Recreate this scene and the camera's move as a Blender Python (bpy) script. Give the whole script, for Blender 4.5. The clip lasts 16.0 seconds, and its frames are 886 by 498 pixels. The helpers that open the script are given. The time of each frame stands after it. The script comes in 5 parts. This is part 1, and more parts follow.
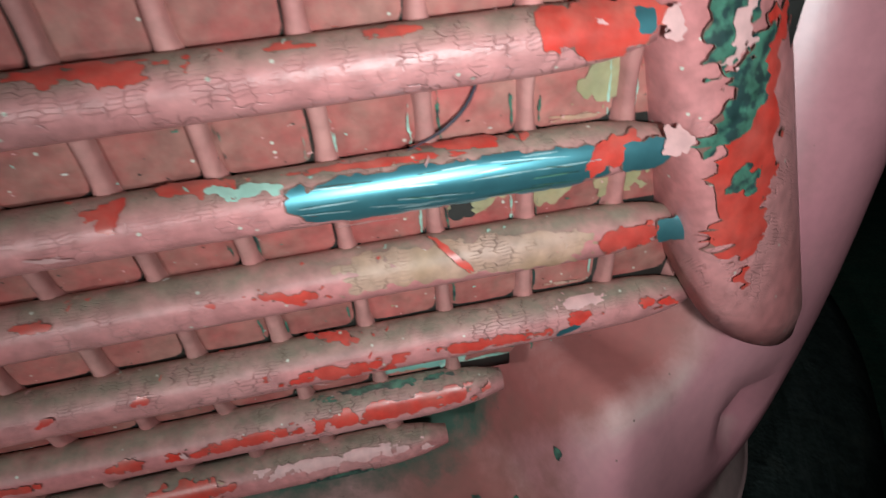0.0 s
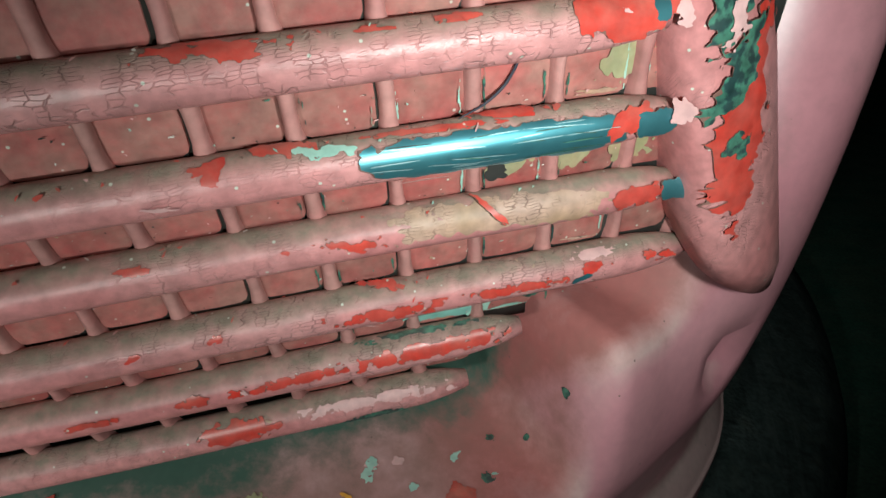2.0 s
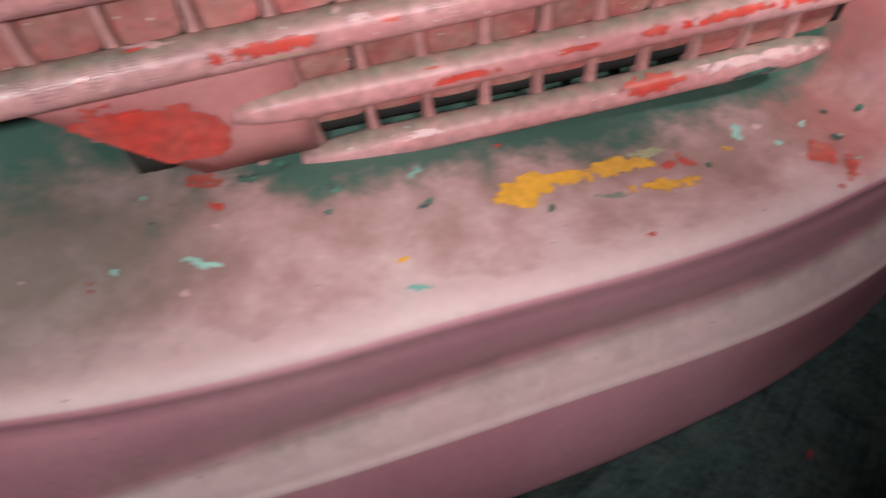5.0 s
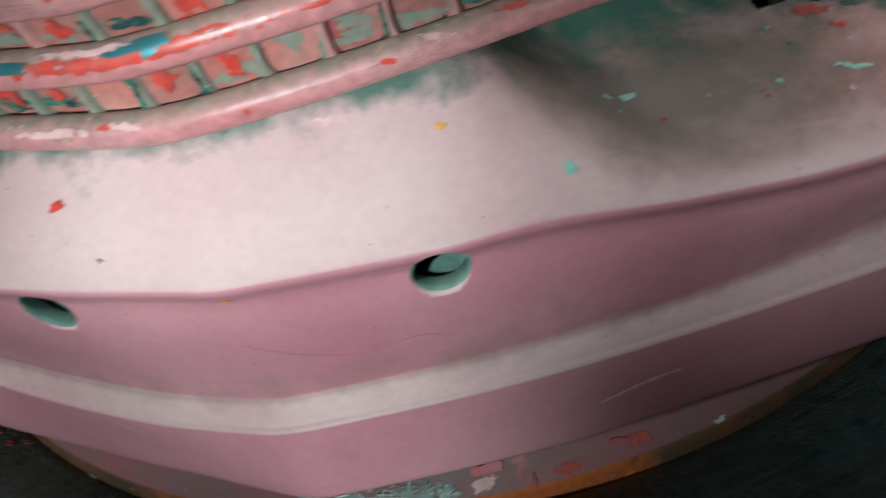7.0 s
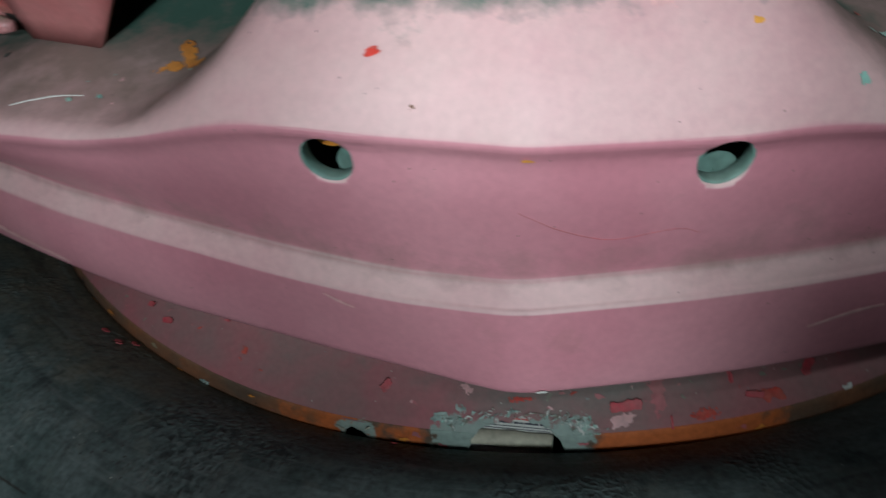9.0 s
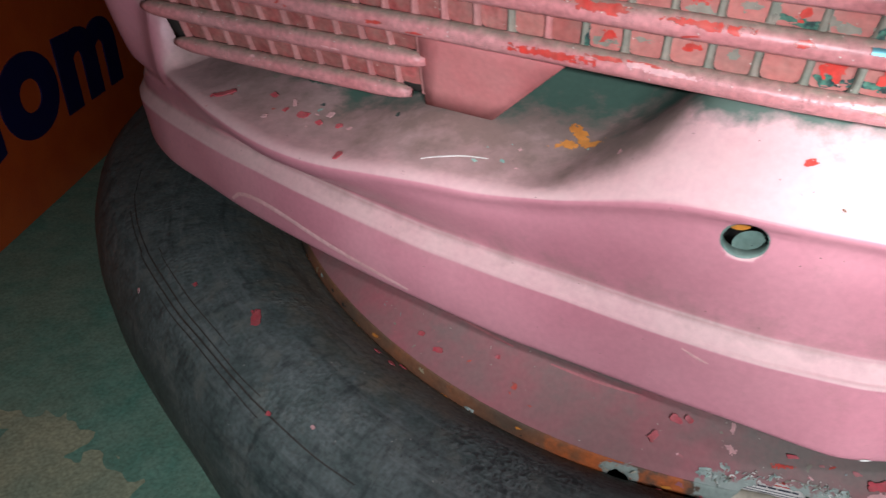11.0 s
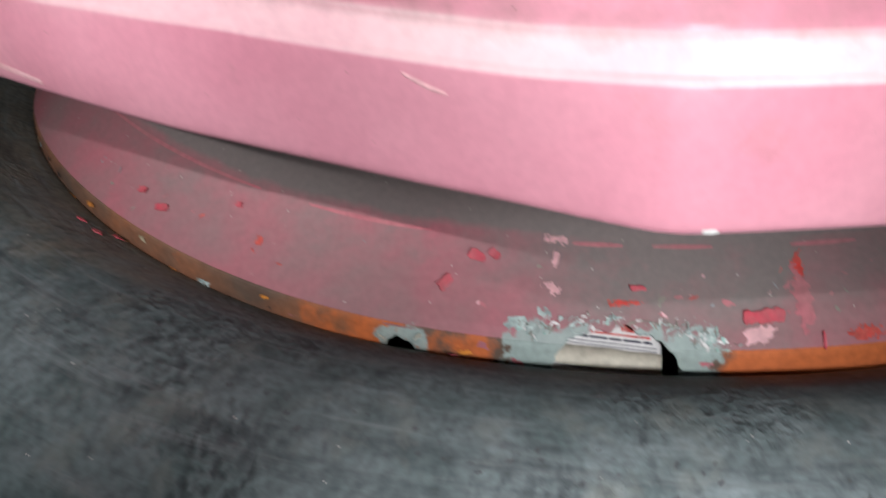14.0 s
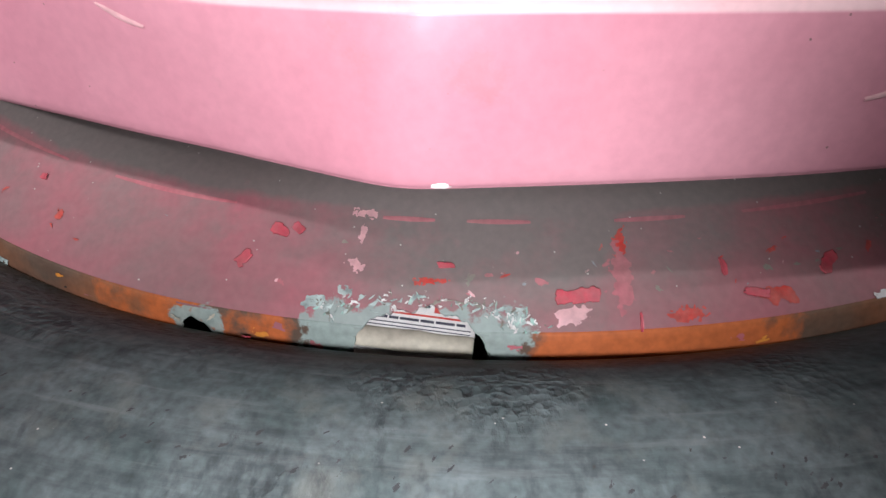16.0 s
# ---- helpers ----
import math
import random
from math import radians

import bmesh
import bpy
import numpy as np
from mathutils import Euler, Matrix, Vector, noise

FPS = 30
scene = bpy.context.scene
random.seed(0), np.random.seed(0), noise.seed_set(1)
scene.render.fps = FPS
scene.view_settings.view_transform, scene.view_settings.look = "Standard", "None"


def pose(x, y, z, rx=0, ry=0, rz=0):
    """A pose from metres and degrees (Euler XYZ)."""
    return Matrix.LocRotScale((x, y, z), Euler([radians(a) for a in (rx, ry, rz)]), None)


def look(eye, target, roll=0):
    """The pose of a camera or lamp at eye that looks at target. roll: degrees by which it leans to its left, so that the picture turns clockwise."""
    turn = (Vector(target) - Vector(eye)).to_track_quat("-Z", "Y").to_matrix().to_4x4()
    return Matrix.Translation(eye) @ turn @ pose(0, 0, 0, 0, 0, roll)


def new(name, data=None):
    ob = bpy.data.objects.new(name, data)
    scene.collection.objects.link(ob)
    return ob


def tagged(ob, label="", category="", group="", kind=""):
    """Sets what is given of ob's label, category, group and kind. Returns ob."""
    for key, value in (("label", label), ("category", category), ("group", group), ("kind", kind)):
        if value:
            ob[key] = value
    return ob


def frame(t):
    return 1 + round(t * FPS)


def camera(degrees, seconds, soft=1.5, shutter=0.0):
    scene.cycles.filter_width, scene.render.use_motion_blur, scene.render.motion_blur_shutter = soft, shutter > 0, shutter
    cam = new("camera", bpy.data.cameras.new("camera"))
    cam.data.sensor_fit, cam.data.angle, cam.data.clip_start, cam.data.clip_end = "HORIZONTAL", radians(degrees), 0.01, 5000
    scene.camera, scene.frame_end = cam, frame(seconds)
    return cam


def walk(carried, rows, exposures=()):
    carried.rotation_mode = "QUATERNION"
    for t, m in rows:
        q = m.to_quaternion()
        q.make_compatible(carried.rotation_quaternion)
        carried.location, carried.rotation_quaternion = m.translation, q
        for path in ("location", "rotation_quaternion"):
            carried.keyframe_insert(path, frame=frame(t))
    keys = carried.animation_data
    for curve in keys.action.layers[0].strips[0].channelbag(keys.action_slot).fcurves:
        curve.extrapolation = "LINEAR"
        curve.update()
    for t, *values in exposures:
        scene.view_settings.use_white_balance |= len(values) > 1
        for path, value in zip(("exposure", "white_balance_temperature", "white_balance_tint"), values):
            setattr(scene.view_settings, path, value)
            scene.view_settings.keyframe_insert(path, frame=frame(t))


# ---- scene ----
cam = camera(64.9, 16.0, soft=1.4, shutter=0.6)
PATH = [
    (0, (0.482, -0.355, 0.661), (0.297, 1.435, -0.213), -2.9),
    (0.5, (0.474, -0.36, 0.665), (0.308, 1.442, -0.187), -2.0),
    (1, (0.476, -0.363, 0.664), (0.318, 1.426, -0.216), -2.4),
    (1.5, (0.471, -0.372, 0.665), (0.324, 1.413, -0.225), -2.5),
    (2, (0.467, -0.381, 0.666), (0.369, 1.393, -0.251), -1.9),
    (2.5, (0.462, -0.384, 0.665), (0.392, 1.387, -0.262), -1.9),
    (3, (0.46, -0.39, 0.667), (0.393, 1.367, -0.287), -1.8),
    (3.5, (0.447, -0.406, 0.658), (0.391, 1.312, -0.364), -1.3),
    (4, (0.418, -0.429, 0.628), (0.342, 1.266, -0.431), -3.6),
    (4.5, (0.383, -0.442, 0.618), (0.301, 1.227, -0.482), -3.2),
    (5, (0.326, -0.459, 0.614), (0.218, 1.19, -0.512), -4.9),
    (5.2, (0.306, -0.465, 0.615), (0.171, 1.183, -0.511), -6.1),
    (7.3, (0.089, -0.55, 0.626), (-0.218, 1.032, -0.557), -14.8),
    (7.5, (0.073, -0.55, 0.628), (-0.186, 1.025, -0.577), -14.2),
    (8, (0.051, -0.562, 0.631), (-0.181, 1.006, -0.589), -12.6),
    (8.5, (0.021, -0.578, 0.614), (-0.216, 1.005, -0.585), -9.2),
    (9, (0.001, -0.594, 0.602), (-0.221, 1.041, -0.528), -5.0),
    (9.5, (-0.038, -0.617, 0.625), (-0.346, 1.058, -0.423), -2.2),
    (10, (-0.09, -0.641, 0.645), (-0.427, 1.053, -0.365), -0.4),
    (10.2, (-0.105, -0.646, 0.644), (-0.452, 1.038, -0.377), -0.2),
    (12.3, (-0.195, -0.704, 0.614), (-0.475, 1.057, -0.291), 3.8),
    (12.5, (-0.186, -0.704, 0.598), (-0.451, 1.047, -0.329), 4.5),
    (13, (-0.152, -0.677, 0.568), (-0.425, 1.034, -0.433), 4.8),
    (13.5, (-0.09, -0.601, 0.51), (-0.318, 1.096, -0.524), 1.1),
    (14, (-0.054, -0.565, 0.475), (-0.24, 1.135, -0.563), -1.2),
    (14.5, (-0.024, -0.57, 0.438), (-0.199, 1.157, -0.556), 1.9),
    (15, (-0.023, -0.559, 0.436), (-0.165, 1.179, -0.543), 1.7),
    (15.5, (0.01, -0.548, 0.442), (-0.131, 1.19, -0.537), 1.2),
    (16, (0.025, -0.544, 0.448), (-0.112, 1.173, -0.568), 0.2),
]
walk(cam, [(t, look(eye, target, roll)) for t, eye, target, roll in PATH],
     [(0, -0.35, 5800, -4), (0.7, -0.25, 5800, -3), (1.7, -0.15, 5850, -12), (2.4, 0.0, 5850, -11), (3.0, 0.12, 5850, -8), (3.5, 0.28, 5870, -6), (4.5, 0.82, 5900, -3), (5.2, 0.85, 5800, 1), (7.3, 0.0, 5300, -15), (8.5, -0.12, 5350, -9), (10.2, 0.3, 5700, 8), (12.3, 1.65, 5900, 16), (13.6, 1.5, 5850, 12), (14.2, 1.55, 5850, 14), (15.0, 1.95, 5800, 9), (15.5, 1.62, 5850, 14), (16.0, 1.62, 5850, 16)])

import itertools
from mathutils import bvhtree

# ---- light ----
world = bpy.data.worlds.new("night")
scene.world = world
world.use_nodes = True
world.node_tree.nodes["Background"].inputs[0].default_value = (0.5, 0.75, 0.72, 1)
world.node_tree.nodes["Background"].inputs[1].default_value = 0.03


def torch(name, eye, target, watts, cone=110, blend=0.9, radius=0.006):
    lamp = bpy.data.lights.new(name, "SPOT")
    lamp.energy, lamp.spot_size, lamp.spot_blend, lamp.shadow_soft_size = watts, radians(cone), blend, radius
    lamp.color = (1.0, 0.97, 0.93)
    ob = new(name, lamp)
    ob.matrix_world = look(eye, target)
    return ob


# The torch beside the lens, at the places where it lingers.
torch("torch_light", (0.514, -0.368, 0.652), (0.505, -0.205, 0.624), 1.55, 100, 1.0)
torch("torch_light", (0.40, -0.46, 0.620), (0.387, -0.24, 0.530), 1.12, 88, 1.0)
torch("torch_light", (0.24, -0.50, 0.620), (0.24, -0.29, 0.50), 1.2, 78, 1.0)
torch("torch_light", (0.040, -0.58, 0.615), (0.035, -0.345, 0.505), 3.3, 57, 1.0)
torch("torch_light", (-0.12, -0.645, 0.635), (-0.14, -0.31, 0.510), 3.6, 59, 1.0)
torch("torch_light", (-0.22, -0.71, 0.605), (-0.52, -0.17, 0.33), 3.7, 84, 1.0)
torch("torch_light", (0.02, -0.565, 0.422), (-0.015, -0.36, 0.265), 1.3, 98, 1.0)


# ---- materials ----
def shade(name):
    m = bpy.data.materials.new(name)
    m.use_nodes = True
    return m, m.node_tree.nodes, m.node_tree.links, m.node_tree.nodes["Principled BSDF"]


def wear(name, base, second, dust=(0.30, 0.25, 0.20), dusty=0.4, up=0.6, rough=0.42, crack=0.0, grain=0.15, metal=0.0, scale=18.0, per_piece=0.0, coat=0.0, masks=(), dust_scale=55.0, pits=0.0, settle=(0.1, 0.95), blotch=(0.45, 1.25), speck=0.0, speck_tint=(0.62, 0.6, 0.52), pock=0.0, relief=0.25, spread=(0.38, 0.66)):
    """Paint with patchy tone, dust that settles on what faces up, fine grain, and cracks."""
    m, N, L, b = shade(name)
    co = N.new("ShaderNodeTexCoord")
    geo = N.new("ShaderNodeNewGeometry")
    n1 = N.new("ShaderNodeTexNoise"); n1.inputs["Scale"].default_value = scale; n1.inputs["Detail"].default_value = 6
    n2 = N.new("ShaderNodeTexNoise"); n2.inputs["Scale"].default_value = 260; n2.inputs["Detail"].default_value = 4
    n3 = N.new("ShaderNodeTexNoise"); n3.inputs["Scale"].default_value = dust_scale; n3.inputs["Detail"].default_value = 8; n3.inputs["Roughness"].default_value = 0.7
    for n in (n1, n2, n3):
        L.new(geo.outputs["Position"], n.inputs["Vector"])
    mix = N.new("ShaderNodeMix"); mix.data_type = "RGBA"
    r1 = N.new("ShaderNodeMapRange"); r1.inputs[1].default_value, r1.inputs[2].default_value = spread
    L.new(n1.outputs["Fac"], r1.inputs[0]); L.new(r1.outputs[0], mix.inputs[0])
    mix.inputs[6].default_value, mix.inputs[7].default_value = (*base, 1), (*second, 1)
    # dust
    sep = N.new("ShaderNodeSeparateXYZ"); L.new(geo.outputs["Normal"], sep.inputs[0])
    r2 = N.new("ShaderNodeMapRange"); r2.inputs[1].default_value, r2.inputs[2].default_value = settle
    r2.inputs[3].default_value, r2.inputs[4].default_value = dusty * (1 - up), dusty
    L.new(sep.outputs[2], r2.inputs[0])
    r3 = N.new("ShaderNodeMapRange"); r3.inputs[1].default_value, r3.inputs[2].default_value = 0.35, 0.62
    r3.inputs[3].default_value, r3.inputs[4].default_value = blotch
    L.new(n3.outputs["Fac"], r3.inputs[0])
    mul = N.new("ShaderNodeMath"); mul.operation = "MULTIPLY"; mul.use_clamp = True
    L.new(r2.outputs[0], mul.inputs[0]); L.new(r3.outputs[0], mul.inputs[1])
    mix2 = N.new("ShaderNodeMix"); mix2.data_type = "RGBA"
    L.new(mul.outputs[0], mix2.inputs[0]); L.new(mix.outputs[2], mix2.inputs[6]); mix2.inputs[7].default_value = (*dust, 1)
    top = mix2.outputs[2]
    for key, tint, low, high, jitter in masks:
        at = N.new("ShaderNodeAttribute"); at.attribute_name = key
        nm = N.new("ShaderNodeTexNoise"); nm.inputs["Scale"].default_value = 150 if key == "fray" else 42; nm.inputs["Detail"].default_value = 8; nm.inputs["Roughness"].default_value = 0.65
        L.new(geo.outputs["Position"], nm.inputs["Vector"])
        sm = N.new("ShaderNodeMath"); sm.operation = "ADD"; L.new(at.outputs["Fac"], sm.inputs[0])
        ng = N.new("ShaderNodeMapRange"); ng.inputs[1].default_value, ng.inputs[2].default_value = 0.3, 0.7
        ng.inputs[3].default_value, ng.inputs[4].default_value = -jitter, jitter
        L.new(nm.outputs["Fac"], ng.inputs[0]); L.new(ng.outputs[0], sm.inputs[1])
        cl = N.new("ShaderNodeMapRange"); cl.inputs[1].default_value, cl.inputs[2].default_value = low, high
        cl.inputs[4].default_value = 0.92
        L.new(sm.outputs[0], cl.inputs[0])
        mx = N.new("ShaderNodeMix"); mx.data_type = "RGBA"; mx.inputs[7].default_value = (*tint, 1)
        L.new(cl.outputs[0], mx.inputs[0]); L.new(top, mx.inputs[6]); top = mx.outputs[2]
    if speck:
        # crumbs of pale dirt, in drifts
        sv = N.new("ShaderNodeTexVoronoi"); sv.inputs["Scale"].default_value = 420
        L.new(geo.outputs["Position"], sv.inputs["Vector"])
        sr = N.new("ShaderNodeMapRange"); sr.inputs[1].default_value, sr.inputs[2].default_value = 0.12, 0.2
        sr.inputs[3].default_value, sr.inputs[4].default_value = 1, 0
        L.new(sv.outputs["Distance"], sr.inputs[0])
        sc = N.new("ShaderNodeSeparateColor"); L.new(sv.outputs["Color"], sc.inputs[0])
        sg = N.new("ShaderNodeMath"); sg.operation = "LESS_THAN"; sg.inputs[1].default_value = speck; L.new(sc.outputs[0], sg.inputs[0])
        sm2 = N.new("ShaderNodeMath"); sm2.operation = "MULTIPLY"; L.new(sr.outputs[0], sm2.inputs[0]); L.new(sg.outputs[0], sm2.inputs[1])
        sx = N.new("ShaderNodeMix"); sx.data_type = "RGBA"; sx.inputs[7].default_value = (*speck_tint, 1)
        L.new(sm2.outputs[0], sx.inputs[0]); L.new(top, sx.inputs[6]); top = sx.outputs[2]
    if pock:
        # torn, dented rubber: short slanting nicks, with their shade put into the colour
        mp = N.new("ShaderNodeMapping"); mp.inputs["Rotation"].default_value = (0, 0, 0.25); mp.inputs["Scale"].default_value = (1.35, 0.8, 1.0)
        L.new(geo.outputs["Position"], mp.inputs[0])
        pn = N.new("ShaderNodeTexNoise"); pn.inputs["Scale"].default_value = 210; pn.inputs["Detail"].default_value = 4
        L.new(mp.outputs[0], pn.inputs["Vector"])
        pd = N.new("ShaderNodeMapRange"); pd.inputs[1].default_value, pd.inputs[2].default_value = 0.47, 0.6
        L.new(pn.outputs["Fac"], pd.inputs[0])
        pw = N.new("ShaderNodeMapRange"); pw.inputs[1].default_value, pw.inputs[2].default_value = 0.44, 0.6
        L.new(n1.outputs["Fac"], pw.inputs[0])
        pp = N.new("ShaderNodeMath"); pp.operation = "MULTIPLY"; L.new(pd.outputs[0], pp.inputs[0]); L.new(pw.outputs[0], pp.inputs[1])
        px0 = N.new("ShaderNodeSeparateXYZ"); L.new(geo.outputs["Position"], px0.inputs[0])
        px1 = N.new("ShaderNodeMapRange"); px1.inputs[1].default_value, px1.inputs[2].default_value = -0.34, -0.16
        L.new(px0.outputs[0], px1.inputs[0])
        pp0 = N.new("ShaderNodeMath"); pp0.operation = "MULTIPLY"; L.new(pp.outputs[0], pp0.inputs[0]); L.new(px1.outputs[0], pp0.inputs[1])
        px2 = N.new("ShaderNodeMapRange"); px2.inputs[1].default_value, px2.inputs[2].default_value = 0.0, 0.09
        px2.inputs[3].default_value, px2.inputs[4].default_value = 1.0, 0.15
        L.new(px0.outputs[0], px2.inputs[0])
        pp = N.new("ShaderNodeMath"); pp.operation = "MULTIPLY"; L.new(pp0.outputs[0], pp.inputs[0]); L.new(px2.outputs[0], pp.inputs[1])
        pq = N.new("ShaderNodeMath"); pq.operation = "MULTIPLY"; pq.inputs[1].default_value = pock; L.new(pp.outputs[0], pq.inputs[0])
        px = N.new("ShaderNodeMix"); px.data_type = "RGBA"; px.inputs[7].default_value = (0.018, 0.022, 0.024, 1)
        L.new(pq.outputs[0], px.inputs[0]); L.new(top, px.inputs[6]); top = px.outputs[2]
    # grain
    hsv = N.new("ShaderNodeHueSaturation")
    r4 = N.new("ShaderNodeMapRange"); r4.inputs[1].default_value, r4.inputs[2].default_value = 0.3, 0.7
    r4.inputs[3].default_value, r4.inputs[4].default_value = 1 - grain, 1 + grain
    L.new(n2.outputs["Fac"], r4.inputs[0]); L.new(r4.outputs[0], hsv.inputs["Value"]); L.new(top, hsv.inputs["Color"])
    colour = hsv.outputs[0]
    height = n3.outputs["Fac"]
    bump = N.new("ShaderNodeBump"); bump.inputs["Strength"].default_value = relief; bump.inputs["Distance"].default_value = 0.0012
    L.new(height, bump.inputs["Height"])
    normal = bump.outputs[0]
    if pock:
        kb = N.new("ShaderNodeBump"); kb.invert = True; kb.inputs["Strength"].default_value = 0.4; kb.inputs["Distance"].default_value = 0.0015
        L.new(pp.outputs[0], kb.inputs["Height"]); L.new(normal, kb.inputs["Normal"]); normal = kb.outputs[0]
    if pits:
        pv = N.new("ShaderNodeTexVoronoi"); pv.inputs["Scale"].default_value = 260
        L.new(geo.outputs["Position"], pv.inputs["Vector"])
        pm = N.new("ShaderNodeMapRange"); pm.inputs[1].default_value, pm.inputs[2].default_value = 0.5, 0.62
        L.new(n1.outputs["Fac"], pm.inputs[0])
        pk = N.new("ShaderNodeMath"); pk.operation = "MULTIPLY"; L.new(pv.outputs["Distance"], pk.inputs[0]); L.new(pm.outputs[0], pk.inputs[1])
        pb = N.new("ShaderNodeBump"); pb.inputs["Strength"].default_value = pits; pb.inputs["Distance"].default_value = 0.002
        L.new(pk.outputs[0], pb.inputs["Height"]); L.new(normal, pb.inputs["Normal"]); normal = pb.outputs[0]
    if crack:
        # plates in broken courses along the bars, which sweep back from the nose on both sides
        cs = N.new("ShaderNodeSeparateXYZ"); L.new(geo.outputs["Position"], cs.inputs[0])

        def calc(kind, p, q):
            n = N.new("ShaderNodeMath"); n.operation = kind
            for i, value in enumerate((p, q)):
                if isinstance(value, float):
                    n.inputs[i].default_value = value
                elif value is not None:
                    L.new(value, n.inputs[i])
            return n.outputs[0]
        away = calc("ABSOLUTE", cs.outputs[0], None)
        high = calc("SUBTRACT", cs.outputs[2], calc("MULTIPLY", away, 0.05))
        deep = calc("SUBTRACT", cs.outputs[1], calc("MULTIPLY", away, 0.319))
        girth = calc("SUBTRACT", high, calc("MULTIPLY", deep, -0.75))
        wv = N.new("ShaderNodeTexNoise"); wv.inputs["Scale"].default_value = 230; wv.inputs["Detail"].default_value = 3
        L.new(geo.outputs["Position"], wv.inputs["Vector"])
        ws = N.new("ShaderNodeSeparateColor"); L.new(wv.outputs["Color"], ws.inputs[0])
        cc = N.new("ShaderNodeCombineXYZ")
        L.new(calc("ADD", calc("MULTIPLY", cs.outputs[0], 340.0), calc("MULTIPLY", ws.outputs[0], 1.3)), cc.inputs[0])
        L.new(calc("ADD", calc("MULTIPLY", girth, 1000.0), calc("MULTIPLY", ws.outputs[1], 1.6)), cc.inputs[1])
        v = N.new("ShaderNodeTexVoronoi"); v.feature = "DISTANCE_TO_EDGE"; v.inputs["Scale"].default_value = 1.0; v.inputs["Randomness"].default_value = 0.45
        v.voronoi_dimensions = "2D"
        L.new(cc.outputs[0], v.inputs["Vector"])
        e = N.new("ShaderNodeMapRange"); e.inputs[1].default_value, e.inputs[2].default_value = 0.02, 0.10
        e.inputs[3].default_value, e.inputs[4].default_value = 1, 0
        L.new(v.outputs["Distance"], e.inputs[0])
        where = N.new("ShaderNodeMapRange"); where.inputs[1].default_value, where.inputs[2].default_value = 0.45, 0.62
        L.new(n1.outputs["Fac"], where.inputs[0])
        k = N.new("ShaderNodeMath"); k.operation = "MULTIPLY"; L.new(e.outputs[0], k.inputs[0]); L.new(where.outputs[0], k.inputs[1])
        gap = N.new("ShaderNodeTexNoise"); gap.inputs["Scale"].default_value = 190; gap.inputs["Detail"].default_value = 2
        L.new(geo.outputs["Position"], gap.inputs["Vector"])
        gr = N.new("ShaderNodeMapRange"); gr.inputs[1].default_value, gr.inputs[2].default_value = 0.45, 0.56
        L.new(gap.outputs["Fac"], gr.inputs[0])
        k0 = N.new("ShaderNodeMath"); k0.operation = "MULTIPLY"; L.new(k.outputs[0], k0.inputs[0]); L.new(gr.outputs[0], k0.inputs[1]); k = k0
        k2 = N.new("ShaderNodeMath"); k2.operation = "MULTIPLY"; k2.inputs[1].default_value = crack; L.new(k.outputs[0], k2.inputs[0])
        dark = N.new("ShaderNodeMix"); dark.data_type = "RGBA"; dark.inputs[7].default_value = (0.10, 0.05, 0.045, 1)
        L.new(k2.outputs[0], dark.inputs[0]); L.new(colour, dark.inputs[6]); colour = dark.outputs[2]
        b2 = N.new("ShaderNodeBump"); b2.invert = True; b2.inputs["Strength"].default_value = 0.6; b2.inputs["Distance"].default_value = 0.0006
        L.new(k.outputs[0], b2.inputs["Height"]); L.new(normal, b2.inputs["Normal"]); normal = b2.outputs[0]
    if per_piece:
        info = N.new("ShaderNodeObjectInfo")
        r5 = N.new("ShaderNodeMapRange"); r5.inputs[3].default_value, r5.inputs[4].default_value = 1 - per_piece, 1 + per_piece
        L.new(info.outputs["Random"], r5.inputs[0])
        h2 = N.new("ShaderNodeHueSaturation"); L.new(r5.outputs[0], h2.inputs["Value"]); L.new(colour, h2.inputs["Color"]); colour = h2.outputs[0]
    L.new(colour, b.inputs["Base Color"]); L.new(normal, b.inputs["Normal"])
    rr = N.new("ShaderNodeMapRange"); rr.inputs[3].default_value, rr.inputs[4].default_value = rough, min(1.0, rough + 0.45)
    L.new(mul.outputs[0], rr.inputs[0]); L.new(rr.outputs[0], b.inputs["Roughness"])
    b.inputs["Metallic"].default_value = metal
    b.inputs["Coat Weight"].default_value = coat
    return m


PINK, PALE = (0.51, 0.185, 0.235), (0.61, 0.265, 0.31)
GREY, GREEN = (0.215, 0.155, 0.13), (0.055, 0.125, 0.095)
# pale dust on faces turned up also paints ledge and ramp as brighter lit
M_BODY = wear("faded_pink_paint", PINK, PALE, dust=(0.64, 0.455, 0.43), dusty=0.75, up=0.88, settle=(0.12, 0.36), rough=0.30, grain=0.05, scale=9, dust_scale=14, blotch=(0.78, 1.1), speck=0.013, speck_tint=(0.2, 0.12, 0.11), masks=(("shade_blush", (0.41, 0.12, 0.11), 0.2, 0.9, 0.25), ("grime", GREY, 0.25, 0.85, 0.2), ("bare", GREEN, 0.4, 0.8, 0.3)))
M_BAR = wear("crackled_pink_paint", (0.55, 0.20, 0.205), (0.60, 0.28, 0.28), dust=(0.27, 0.205, 0.16), dusty=0.9, up=0.96, settle=(0.25, 0.85), rough=0.33, crack=0.42, speck=0.10, relief=0.3, grain=0.2, dust_scale=120, blotch=(0.6, 1.25))
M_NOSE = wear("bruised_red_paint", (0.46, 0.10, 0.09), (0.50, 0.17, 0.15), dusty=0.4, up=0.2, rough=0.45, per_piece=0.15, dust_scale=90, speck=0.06)
